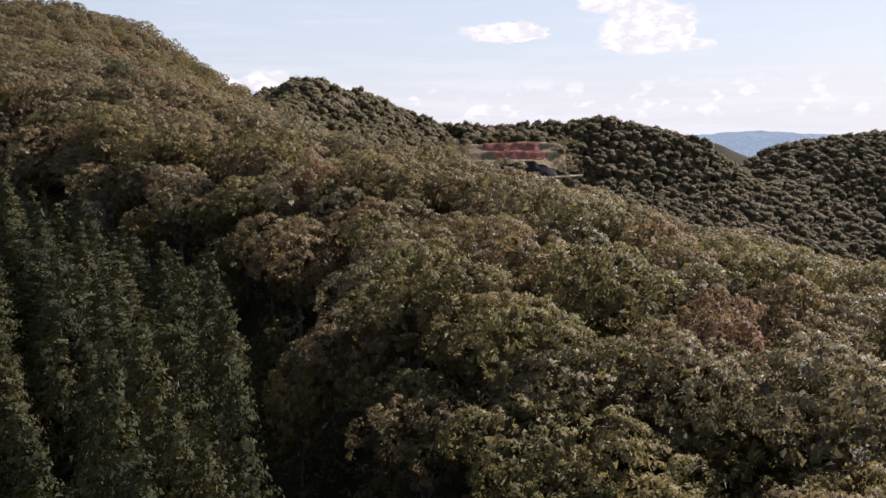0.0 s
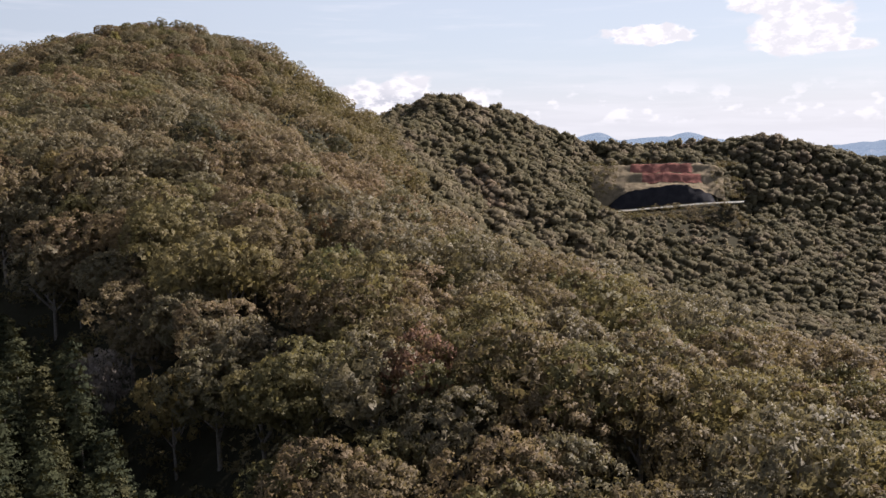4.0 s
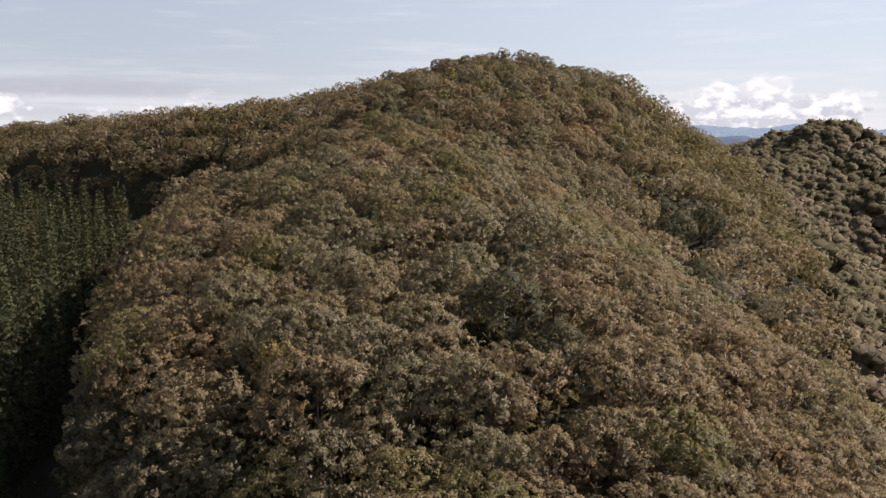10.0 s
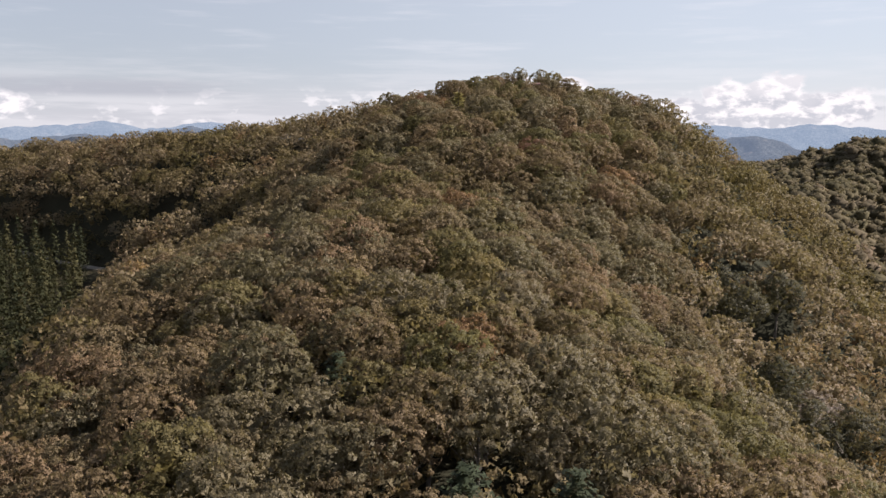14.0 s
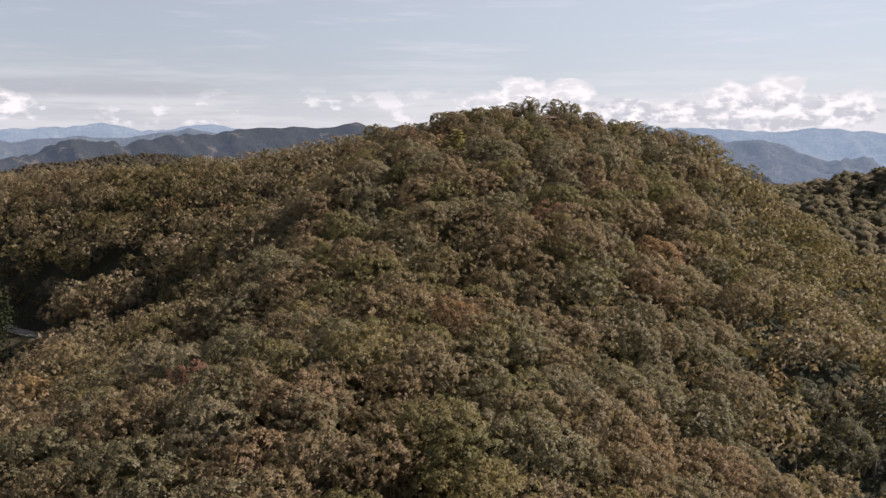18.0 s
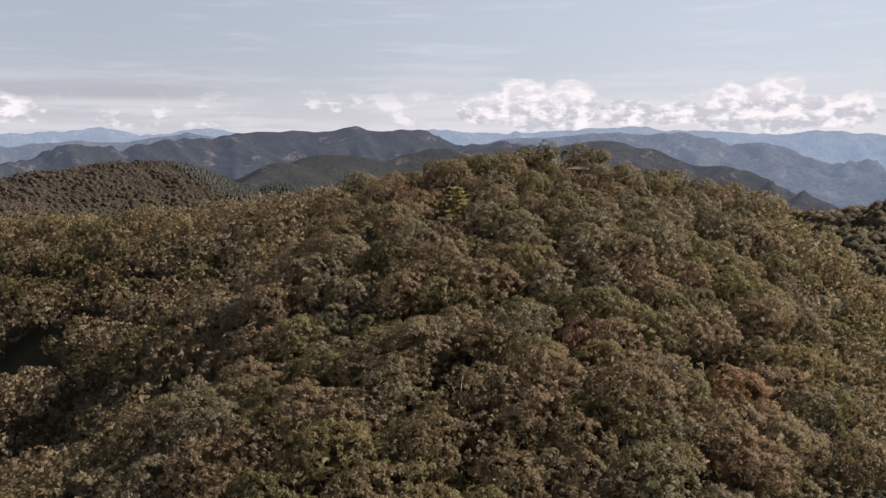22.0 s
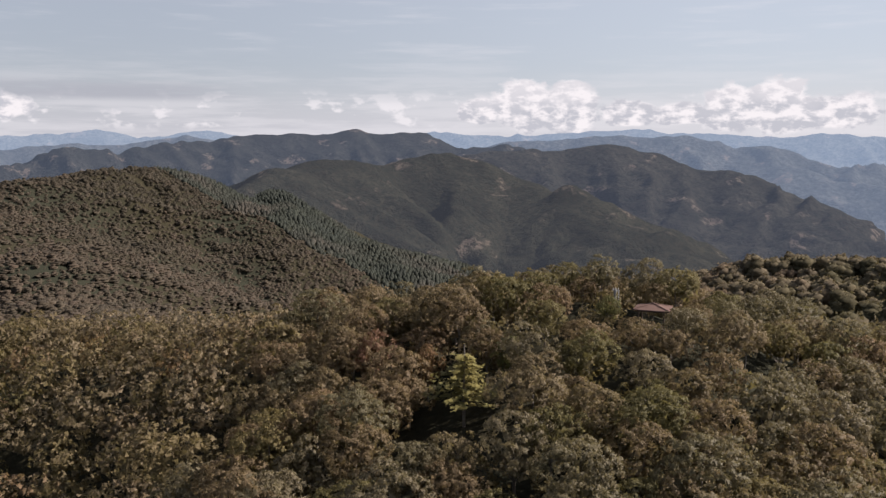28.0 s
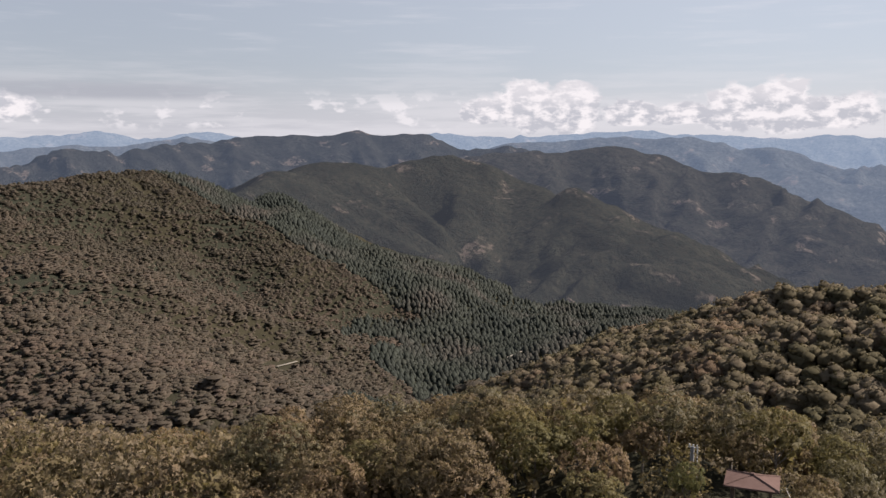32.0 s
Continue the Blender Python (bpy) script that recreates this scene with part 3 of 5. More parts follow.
def leaf_mass(rng, centre, radii, rings=4, around=8):
    """The closed inner mass of a crown: a lumpy dome of small triangles."""
    verts, faces = [], []
    for r in range(rings + 1):
        th = math.pi * (0.04 + 0.66 * r / rings)
        for k in range(around):
            a = 2 * math.pi * (k + 0.5 * (r % 2)) / around
            f = rng.uniform(0.82, 1.1)
            verts.append((centre[0] + radii[0] * f * math.sin(th) * math.cos(a), centre[1] + radii[1] * f * math.sin(th) * math.sin(a), centre[2] + radii[2] * f * math.cos(th)))
    for r in range(rings):
        for k in range(around):
            p, q = r * around + k, r * around + (k + 1) % around
            faces += [(p, p + around, q), (q, p + around, q + around)]
    verts = np.array(verts)
    out = (verts - np.array(centre)) / np.array(radii)
    return verts, np.array(faces), out / np.linalg.norm(out, axis=1, keepdims=True)


def crown_shape(rng, lobes, tufts, flat=0.8):
    """Centres and outward normals of the tufts of a broadleaf crown of radius 1 and height about 1.3, its foot at 0."""
    ang = np.arange(lobes) * 2.4 + rng.uniform(0, 6.28) + rng.normal(size=lobes) * 0.3
    rad = np.sqrt(np.arange(lobes) / lobes) * 0.72 + rng.normal(size=lobes) * 0.04
    lc = np.stack([np.cos(ang) * rad, np.sin(ang) * rad, 0.52 + 0.36 * (1 - rad ** 2) + rng.normal(size=lobes) * 0.06], 1)
    lr = rng.uniform(0.28, 0.42, lobes)
    which = rng.integers(0, lobes, tufts * 4)
    d = rng.normal(size=(tufts * 4, 3))
    d[:, 2] = np.abs(d[:, 2]) * 1.2 - 0.62
    d /= np.linalg.norm(d, axis=1, keepdims=True)
    p = lc[which] + d * lr[which][:, None] * [1, 1, flat]
    # keep those that no other lobe swallows
    inside = np.zeros(len(p), bool)
    for q in range(lobes):
        off = (p - lc[q]) / (lr[q] * np.array([1, 1, flat]))
        inside |= (np.linalg.norm(off, axis=1) < 0.92) & (which != q)
    p, d = p[~inside][:tufts], d[~inside][:tufts]
    nrm = d * [0.9, 0.9, 0.9] + p * [0.4, 0.4, 0.1] + [0, 0, 0.25]
    return p, nrm / np.linalg.norm(nrm, axis=1, keepdims=True)


def leaf_balls(rng, centres, normals, count, ball, size):
    """Small rounded tufts of leaves: count a tuft, each turned out from its own tuft. Corners, triangles and shading normals."""
    k = len(centres) * count
    away = np.repeat(normals, count, 0)
    d = rng.normal(size=(k, 3)) + away * 0.9
    d /= np.linalg.norm(d, axis=1, keepdims=True)
    width = np.repeat(rng.uniform(0.7, 1.25, len(centres)), count)[:, None]
    c = np.repeat(centres, count, 0) + d * ball * width * rng.uniform(0.55, 1.08, (k, 1)) * [1.1, 1.1, 0.8]
    face = d + rng.normal(size=(k, 3)) * 0.45
    face /= np.linalg.norm(face, axis=1, keepdims=True)
    u = np.cross(face, rng.normal(size=(k, 3)))
    u /= np.linalg.norm(u, axis=1, keepdims=True) + 1e-9
    v = np.cross(face, u)
    s = size * rng.uniform(0.6, 1.3, (k, 1))
    a, b, cc = c + u * s - face * s * 0.2, c - u * s * 0.6 + v * s * 0.62, c - u * s * 0.6 - v * s * 0.62
    shade = d * 0.75 + away * 0.6 + rng.normal(size=(k, 3)) * 0.22
    shade /= np.linalg.norm(shade, axis=1, keepdims=True) + 1e-9
    turned = (np.cross(b - a, cc - a) * shade).sum(1) < 0
    b[turned], cc[turned] = cc[turned].copy(), b[turned].copy()
    return np.stack([a, b, cc], 1).reshape(-1, 3), np.arange(3 * k).reshape(-1, 3), np.repeat(shade, 3, 0)


def limb(points, radii, sides=6):
    """A tapered limb through points."""
    verts, faces = [], []
    for p, r in zip(points, radii):
        for k in range(sides):
            a = 2 * math.pi * k / sides
            verts.append((p[0] + r * math.cos(a), p[1] + r * math.sin(a), p[2]))
    for s in range(len(points) - 1):
        for k in range(sides):
            a, b = s * sides + k, s * sides + (k + 1) % sides
            faces.append((a, b, b + sides, a + sides))
    return np.array(verts, float), np.array(faces)


def joined(pieces):
    """Several pieces as one: corners, faces and, where all have them, shading normals."""
    starts = np.cumsum([0] + [len(p[0]) for p in pieces])
    out = [np.concatenate([p[0] for p in pieces]), np.concatenate([p[1] + n for p, n in zip(pieces, starts)])]
    return tuple(out + [np.concatenate([p[2] for p in pieces])]) if all(len(p) == 3 for p in pieces) else tuple(out)


def broadleaf_trunk(rng, height):
    lean = rng.normal(size=2) * 0.25
    pieces = [limb([(0, 0, -1.2), (0.05, 0, 0.5), (lean[0] * 0.5, lean[1] * 0.5, height * 0.35), (lean[0], lean[1], height * 0.8)], (0.26, 0.19, 0.14, 0.05))]
    for k in range(5):
        a, r = rng.uniform(0, 6.28), rng.uniform(1.2, 2.3)
        z0 = height * rng.uniform(0.3, 0.5)
        pieces.append(limb([(lean[0] * 0.5, lean[1] * 0.5, z0), (math.cos(a) * r * 0.5, math.sin(a) * r * 0.5, z0 + height * 0.14), (math.cos(a) * r, math.sin(a) * r, z0 + height * 0.32)], (0.10, 0.07, 0.02), 5))
    return joined(pieces)


def broadleaf_crown(seed, tufts, count, ball, size, lobes=10, deeps=46, each=7, big=0.42):
    """Crown 3.8 m in radius that starts 2 m over the ground, its top at about 8 m: leaf tufts over a closed inner mass."""
    rng = np.random.default_rng(seed)
    p, nrm = crown_shape(rng, lobes, tufts)
    reach = np.array([3.75, 3.75, 5.3])
    # leaves inside, in their own shade
    deep = p[rng.integers(0, len(p), deeps)] * rng.uniform(0.5, 0.84, (deeps, 1)) + [0, 0, 0.06]
    return joined([leaf_balls(rng, p * reach + [0, 0, 1.7], nrm, count, ball, size), leaf_balls(rng, deep * reach + [0, 0, 1.5], nrm[rng.integers(0, len(p), deeps)], each, 0.6, big)])


def cedar_crown(seed, tiers, around, count, spread, size, height=14.0, reach=1.9, foot=0.22, slim=0.48):
    """A tall rounded cone of drooping sprays."""
    rng = np.random.default_rng(seed)
    p, nrm = [], []
    for k in range(tiers):
        f = (k + 0.5) / tiers
        z = height * (foot + (1 - foot) * f)
        r = min(0.1 + slim * height * (1 - foot) * (1 - f), reach) * rng.uniform(0.86, 1.12)
        m = max(3, int(around * r / reach))
        a = rng.uniform(0, 6.28) + np.arange(m) * 2 * math.pi / m + rng.normal(size=m) * 0.25
        rr = r * rng.uniform(0.66, 1.1, m)
        p.append(np.stack([np.cos(a) * rr, np.sin(a) * rr, z + rng.normal(size=m) * 0.25], 1))
        nrm.append(np.stack([np.cos(a) * 0.8, np.sin(a) * 0.8, np.full(m, 0.45)], 1))
    inner = rng.uniform(size=(26, 1))
    core = np.concatenate([rng.normal(size=(26, 2)) * 0.3 * reach * (1 - inner * 0.8), height * (foot + 0.02 + (0.9 - foot) * inner)], 1)
    return joined([leaf_cards(rng, np.concatenate(p), np.concatenate(nrm), count, spread, size), leaf_cards(rng, core, core * [1, 1, 0] + [0, 0, 0.3], 1, 0.1, size * 1.7)])


def strewn(forms, at, turn, scale, tint, name, mat):
    """Many trees joined into one mesh: forms is a list of corners and quads, one picked by turn for each place."""
    rng = np.random.default_rng(len(at))
    pick = rng.integers(0, len(forms), len(at))
    vs, fs, ns, ts, base = [], [], [], [], 0
    for k, (v, f, nrm) in enumerate(forms):
        mine = np.nonzero(pick == k)[0]
        if not len(mine):
            continue
        c, s = np.cos(turn[mine])[:, None], np.sin(turn[mine])[:, None]
        x = (v[None, :, 0] * c - v[None, :, 1] * s) * scale[mine][:, None]
        y = (v[None, :, 0] * s + v[None, :, 1] * c) * scale[mine][:, None]
        z = v[None, :, 2] * scale[mine][:, None] * np.ones_like(x)
        vs.append((np.stack([x, y, z], 2) + at[mine][:, None, :]).reshape(-1, 3))
        fs.append((f[None] + (np.arange(len(mine)) * len(v))[:, None, None]).reshape(-1, f.shape[1]) + base)
        ns.append(np.stack([nrm[None, :, 0] * c - nrm[None, :, 1] * s, nrm[None, :, 0] * s + nrm[None, :, 1] * c, nrm[None, :, 2] + 0 * c], 2).reshape(-1, 3))
        ts.append(np.repeat(tint[mine], len(v)))
        base += len(mine) * len(v)
    me = mesh_from(name, np.concatenate(vs), np.concatenate(fs), np.concatenate(ns), mat)
    me.attributes.new("tint", "FLOAT", "POINT").data.foreach_set("value", np.concatenate(ts).astype(np.float32))
    return new(name, me)


def scatter(x0, x1, y0, y1, step, seed):
    """Jittered places on a grid."""
    rng = np.random.default_rng(seed)
    gx, gy = np.meshgrid(np.arange(x0, x1, step), np.arange(y0, y1, step * 0.87))
    gx = gx + (np.arange(gx.shape[0]) % 2)[:, None] * step * 0.5
    return (gx + rng.uniform(-0.34, 0.34, gx.shape) * step).ravel(), (gy + rng.uniform(-0.34, 0.34, gy.shape) * step).ravel()


def crest_gap(x, y):
    """Distance from the spur's crest."""
    best = np.full(x.shape, 1e9)
    nodes = NEAR["spur"][0]
    for (ax, ay, _), (bx, by, _) in zip(nodes[:-1], nodes[1:]):
        dx, dy = bx - ax, by - ay
        t = np.clip(((x - ax) * dx + (y - ay) * dy) / (dx * dx + dy * dy), 0, 1)
        best = np.minimum(best, np.hypot(x - ax - t * dx, y - ay - t * dy))
    return best


def tint_field(x, y, rng):
    """Tint of a tree: patches of like trees with strays among them."""
    base = 0.40 + 0.22 * value_noise(x, y, 38, 11) + 0.16 * value_noise(x, y, 14, 12)
    base = base - 0.10 * np.clip((130 - np.asarray(y)) / 50, 0, 1) - 0.16 * np.clip((np.asarray(y) - 255) / 35, 0, 1)
    base = base + 0.24 * np.clip((-140 - np.asarray(x)) / 25, 0, 1) * np.clip((np.asarray(x) + 330) / 60, 0, 1)
    return np.clip(base + rng.normal(size=np.shape(x)) * 0.17, 0, 1)


# trees that stand out from the rest: kind, place, crown radius over 3.3 m, clear space round them
LANDMARKS = [
    ("pine", -63.5, 159.0, 1.0, 3.4), ("pine", -57.5, 161.0, 0.9, 3.0), ("pine", -81.0, 169.0, 0.8, 2.8), ("pine", 11.0, 60.0, 0.8, 2.6),
    ("orange", -95.0, 268.0, 1.15, 4.0), ("orange", 17.0, 68.0, 0.9, 2.6), ("orange", -26.5, 117.0, 0.6, 1.6), ("orange", -150.0, 297.5, 0.55, 1.8),
    ("orange", -101.0, 222.0, 0.8, 2.4), ("orange", -74.0, 176.0, 0.9, 2.6),
    ("russet", -109.0, 260.0, 0.85, 2.8), ("russet", 15.0, 46.0, 0.8, 2.6), ("russet", -156.6, 297.5, 0.8, 2.6), ("russet", -26.0, 287.0, 0.5, 2.0),
    ("russet", -12.0, 88.0, 0.7, 2.2), ("russet", -120.0, 205.0, 0.8, 2.4),
    ("yellow", -31.0, 93.0, 0.75, 3.0), ("yellow", -64.0, 133.0, 0.7, 2.2), ("yellow", -9.0, 54.0, 0.7, 2.2), ("yellow", -66.0, 143.0, 0.45, 1.4), ("yellow", -6.0, 300.0, 0.8, 3.0),
    ("green", -142.5, 300.0, 0.6, 2.0), ("green", -136.2, 310.6, 0.62, 1.4), ("green", -99.0, 262.5, 0.65, 2.4), ("green", -2.0, 62.0, 0.8, 2.4), ("green", -22.0, 104.0, 0.8, 2.4),
    ("dusky", -74.5, 260.0, 1.55, 5.4), ("dusky", -68.5, 253.0, 1.3, 4.4), ("dusky", -66.0, 265.0, 1.35, 4.6), ("dusky", -57.0, 228.5, 1.2, 4.2), ("dusky", -51.0, 236.5, 1.35, 4.6), ("dusky", -60.5, 237.5, 1.2, 4.2),
    ("dusky", -52.5, 147.0, 1.2, 4.2), ("dusky", -46.5, 144.0, 0.95, 3.4),
    ("silver", -73.0, 127.0, 0.5, 2.2), ("silver", -20.0, 80.0, 0.42, 2.2), ("silver", -39.0, 97.0, 0.75, 2.8), ("silver", -56.0, 237.0, 1.1, 3.4), ("silver", -137.0, 184.0, 0.5, 2.0),
]
TINTS = {
    "orange": (((0.164, 0.106, 0.055), (0.148, 0.096, 0.050)), "orange-brown autumn tree among duller neighbours"),
    "russet": (((0.148, 0.088, 0.060), (0.132, 0.080, 0.054)), "russet-red autumn tree with a thin crown"),
    "yellow": (((0.180, 0.150, 0.061), (0.148, 0.122, 0.048)), "yellow-olive tree turning in autumn"),
    "green": (((0.072, 0.085, 0.033), (0.088, 0.096, 0.040)), "fresh green broadleaf tree with a round crown"),
    "silver": (((0.192, 0.177, 0.152), (0.168, 0.154, 0.129)), "pale silvery-leaved tree at the edge of shade"),
    "dusky": (((0.040, 0.045, 0.028), (0.050, 0.052, 0.032)), "dark green broadleaf tree in a ravine"),
    "pine": (((0.035, 0.054, 0.031), (0.046, 0.063, 0.037)), "dark green pine with flat layered boughs"),
}


def tree(kind_name, crown_mesh, trunk_mesh, label, group=""):
    base = new(kind_name)
    crown, trunk = new("crown", crown_mesh), new("trunk", trunk_mesh)
    crown.parent = trunk.parent = base
    return tagged(base, label, "tree", group)


def set_at(ob, x, y, z, turn, size, tall=1.0):
    ob.matrix_basis = pose(x, y, z, 0, 0, math.degrees(turn)) @ Matrix.Diagonal((size, size, size * tall, 1))


def layered_crown(seed, tiers, reach, height, count, size):
    """Flat boughs in open layers, as a pine or fir has."""
    rng = np.random.default_rng(seed)
    p, nrm = [], []
    for k in range(tiers):
        f = k / tiers
        m = max(4, int(9 * (1 - 0.6 * f)))
        a0 = rng.uniform(0, 6.28)
        for j in range(m):
            a = a0 + 6.283 * j / m + rng.normal() * 0.15
            far = reach * (1 - f) ** 0.8 * rng.uniform(0.75, 1.1)
            for s in np.linspace(0.25, 1.0, 6):
                p.append((math.cos(a) * far * s, math.sin(a) * far * s, height * (0.35 + 0.62 * f) + 0.35 * far * s * s * 0.4))
                nrm.append((math.cos(a) * 0.2, math.sin(a) * 0.2, 1.0))
    return leaf_cards(rng, np.array(p), np.array(nrm), count, 0.16, size)


def summit_size(x, y):
    """Trees stay low round the top."""
    low = np.interp(np.hypot(x + 134, y - 313), [4, 12, 22, 40], [0.55, 0.72, 0.86, 1.0])
    return np.where(np.asarray(y) > 317.5, np.maximum(low, 0.7), low)


def lobed_form(seed, lobes, tufts, size, rings=2, around=6, squat=1.0, lift=0.55):
    """A crown for woods far off: rounded lobes in a heap, 3.7 m in radius and 7 m high, with loose sprays over them."""
    rng = np.random.default_rng(seed)
    ang, rad = np.arange(lobes) * 2.4 + rng.uniform(0, 6.28), np.sqrt(np.arange(lobes) / lobes) * 2.5
    high = 3.4 + 1.9 * (1 - (rad / 2.5) ** 2) + rng.normal(size=lobes) * 0.5
    heap, where, out = [], [], []
    for k in range(lobes):
        c, r = np.array([math.cos(ang[k]) * rad[k], math.sin(ang[k]) * rad[k], high[k]]), rng.uniform(1.2, 1.9)
        heap.append(leaf_mass(rng, c, (r * rng.uniform(1.0, 1.3), r * 1.1, r * 0.85), rings, around))
        d = rng.normal(size=(max(1, tufts // lobes), 3)) + [0, 0, 0.5]
        d /= np.linalg.norm(d, axis=1, keepdims=True)
        where.append(c + d * r), out.append(d)
    heap.append(leaf_mass(rng, (0, 0, 2.6), (3.3, 3.3, 1.9), rings, around))
    verts, faces, normals = joined([leaf_balls(rng, np.concatenate(where), np.concatenate(out), 3, 0.4, size)] + heap)
    normals = normals + [0, 0, lift]
    return verts * [1, 1, squat], faces, normals / np.linalg.norm(normals, axis=1, keepdims=True)


def forms2_small():
    return [broadleaf_crown(560 + k, 30, 4, 0.6, 0.48, 6, 8, 3, 0.8) for k in range(3)]


def plant():
    rng = np.random.default_rng(5)
    x, y = scatter(-400, 260, -30, 420, 4.8, 1)
    side, gap, off_road = gully_side(x, y), crest_gap(x, y), np.minimum(along(x, y, ROAD)[0], along(x, y, TRACK)[0] + 1)
    free = (side < np.interp(y, [95, 125], [-6.5, -2.0])) & (off_road > 4.8)
    free &= np.hypot(x + 132.3, y - 313) > 3.9
    free &= np.hypot(x + 136.8, y - 313.6) > 1.1
    free &= np.hypot(x + 143.5, y - 293.4) > 5.8
    free &= np.hypot(x + 140.6, y - 287.6) > 5.2
    free &= np.hypot(x + 116.5, y - 248.5) > 3.4
    free &= ~((np.abs(x + 18) < 7.5) & (y > 220) & (y < 264))
    for _, lx, ly, _, room in LANDMARKS:
        free &= np.hypot(x - lx, y - ly) > room
    near = free & ((gap < 75) | ((x < -150) & (y > 250))) & (y < 345)
    # single trees stand along the crest of the spur, woodland on its slopes
    order = np.argsort(np.where(near & (y > 20) & (x > -190), gap * np.where(y < 130, 0.75, 1.0), 1e9))[:1190]
    single = np.zeros(len(x), bool)
    single[order] = True
    z = land(x, y)
    tint = tint_field(x, y, rng)
    scale = rng.uniform(0.74, 1.12, len(x)) * summit_size(x, y)
    scale = np.where((side > -16) & (y > 110) & (y < 260), scale * 1.12, scale)
    from_hut = np.hypot(x + 132.2, y - 312.8)
    scale = np.where((from_hut < 16) & (y < 313.5), np.minimum(scale, np.maximum((143.3 + 0.2 * from_hut - z) / 8.6, 0.3)), scale)
    turn = rng.uniform(0, 6.28, len(x))
    rngt = np.random.default_rng(8)
    kinds = {}
    for group, mat, name, label in (("olive trees", leaves_olive, "oak_tree", "oak-like tree with a dense olive-green crown"),
                                    ("tan trees", leaves_tan, "beech_tree", "beech-like tree turned tan-brown in autumn"),
                                    ("grey trees", leaves_grey, "birch_tree", "slender-stemmed tree with a pale grey-green crown"),
                                    ("brown trees", leaves_brown, "hornbeam_tree", "spreading tree with a dull brown-olive autumn crown")):
        kinds[group] = [tree(name, mesh_from("crown", *broadleaf_crown(300 + 7 * k + len(kinds), 200, 26, 0.37, 0.13, 10 + k), mat),
                             mesh_from("trunk", *broadleaf_trunk(rngt, 7.0), bark), label, group) for k in range(4)]
    used = set()
    q1, q2, q3 = np.quantile(tint[single], (0.25, 0.5, 0.75))
    for i in np.nonzero(single)[0]:
        group = "olive trees" if tint[i] < q1 else "brown trees" if tint[i] < q2 else "grey trees" if tint[i] < q3 else "tan trees"
        form = kinds[group][i % 4]
        if form.name in used:
            form = copy_thing(form, Matrix())
        used.add(form.name)
        set_at(form, x[i], y[i], z[i] - 0.3, turn[i], scale[i], 1.06)
    idx = np.nonzero(near & ~single)[0]
    forms = [broadleaf_crown(100 + k, 96, 5, 0.42, 0.29, 9 + k % 4, 20, 4, 0.6) for k in range(6)]
    wood = strewn(forms, np.stack([x, y, z - 0.3], 1)[idx], turn[idx], scale[idx], tint[idx], "woodland", leaves_wood)
    tagged(wood, "dense broadleaf woodland in early autumn olive and brown", "woodland", kind="stuff")

    # young growth that fills the gaps under the single trees
    xu, yu = scatter(-240, 60, 10, 345, 4.8, 21)
    xu, yu = xu + 2.4, yu + 1.6
    young = (gully_side(xu, yu) < -4.5) & (crest_gap(xu, yu) < 34) & (np.hypot(xu + 132.2, yu - 312.8) > 14) & (np.hypot(xu + 142.5, yu - 291) > 8)
    xu, yu = xu[young], yu[young]
    under = strewn([broadleaf_crown(160 + k, 44, 5, 0.5, 0.34, 7, 12, 3, 0.7) for k in range(4)], np.stack([xu, yu, land(xu, yu) - 0.5], 1), rng.uniform(0, 6.28, len(xu)), rng.uniform(0.55, 0.78, len(xu)), tint_field(xu, yu, rng) * 0.8, "understory", leaves_wood)
    tagged(under, "olive young growth filling gaps between the crowns", "woodland", kind="stuff")

    # shrubs in the gully
    xg, yg = scatter(-240, 40, 10, 270, 2.6, 14)
    low = (np.abs(gully_side(xg, yg) + 2.6) < 3.2) & (along(xg, yg, TRACK)[0] > 3)
    xg, yg = xg[low], yg[low]
    shrubs = strewn(forms2_small(), np.stack([xg, yg, land(xg, yg) - 0.3], 1), rng.uniform(0, 6.28, len(xg)), rng.uniform(0.28, 0.46, len(xg)), tint_field(xg, yg, rng) * 0.4, "gully_shrubs", leaves_wood)
    tagged(shrubs, "low dark shrubs along the shaded gully", "shrubs", kind="stuff")

    xr, yr = scatter(-50, 90, 240, 330, 2.7, 16)
    dr = along(xr, yr, ROAD)[0]
    xq, yq = scatter(-4, 86, 496, 507, 2.9, 17)
    xr, yr = np.concatenate([xr[(dr > 4.3) & (dr < 13)], xq]), np.concatenate([yr[(dr > 4.3) & (dr < 13)], yq])
    verge = strewn(forms2_small(), np.stack([xr, yr, land(xr, yr) - 0.3], 1), rng.uniform(0, 6.28, len(xr)), rng.uniform(0.34, 0.6, len(xr)), tint_field(xr, yr, rng), "roadside_shrubs", leaves_wood)
    tagged(verge, "tangled shrubs and saplings beside the mountain roads", "shrubs", kind="stuff")

    xb, yb = scatter(0, 86, 522, 578, 2.6, 23)
    bare = ((xb > 22) & (xb < 72) & (yb > 530) & (yb < 549)) | ((xb > 12) & (xb < 75) & (yb < 527))
    thin = (~bare) & ((xb < 20) | (xb > 70) | (yb > 553)) & (value_noise(xb, yb, 6, 24) > -0.1)
    xb, yb = xb[thin], yb[thin]
    scrub = strewn(forms2_small(), np.stack([xb, yb, cutting(xb, yb) - 0.3], 1), rng.uniform(0, 6.28, len(xb)), rng.uniform(0.2, 0.5, len(xb)), tint_field(xb, yb, rng), "bank_shrubs", leaves_wood)
    tagged(scrub, "tawny scrub along the edges of the road cutting", "shrubs", kind="stuff")

    xs, ys = scatter(-146, -118, 300, 326, 1.5, 15)
    ring = (np.hypot(xs + 132.2, ys - 312.8) > 2.9) & (np.hypot(xs + 132.2, ys - 312.8) < 8)
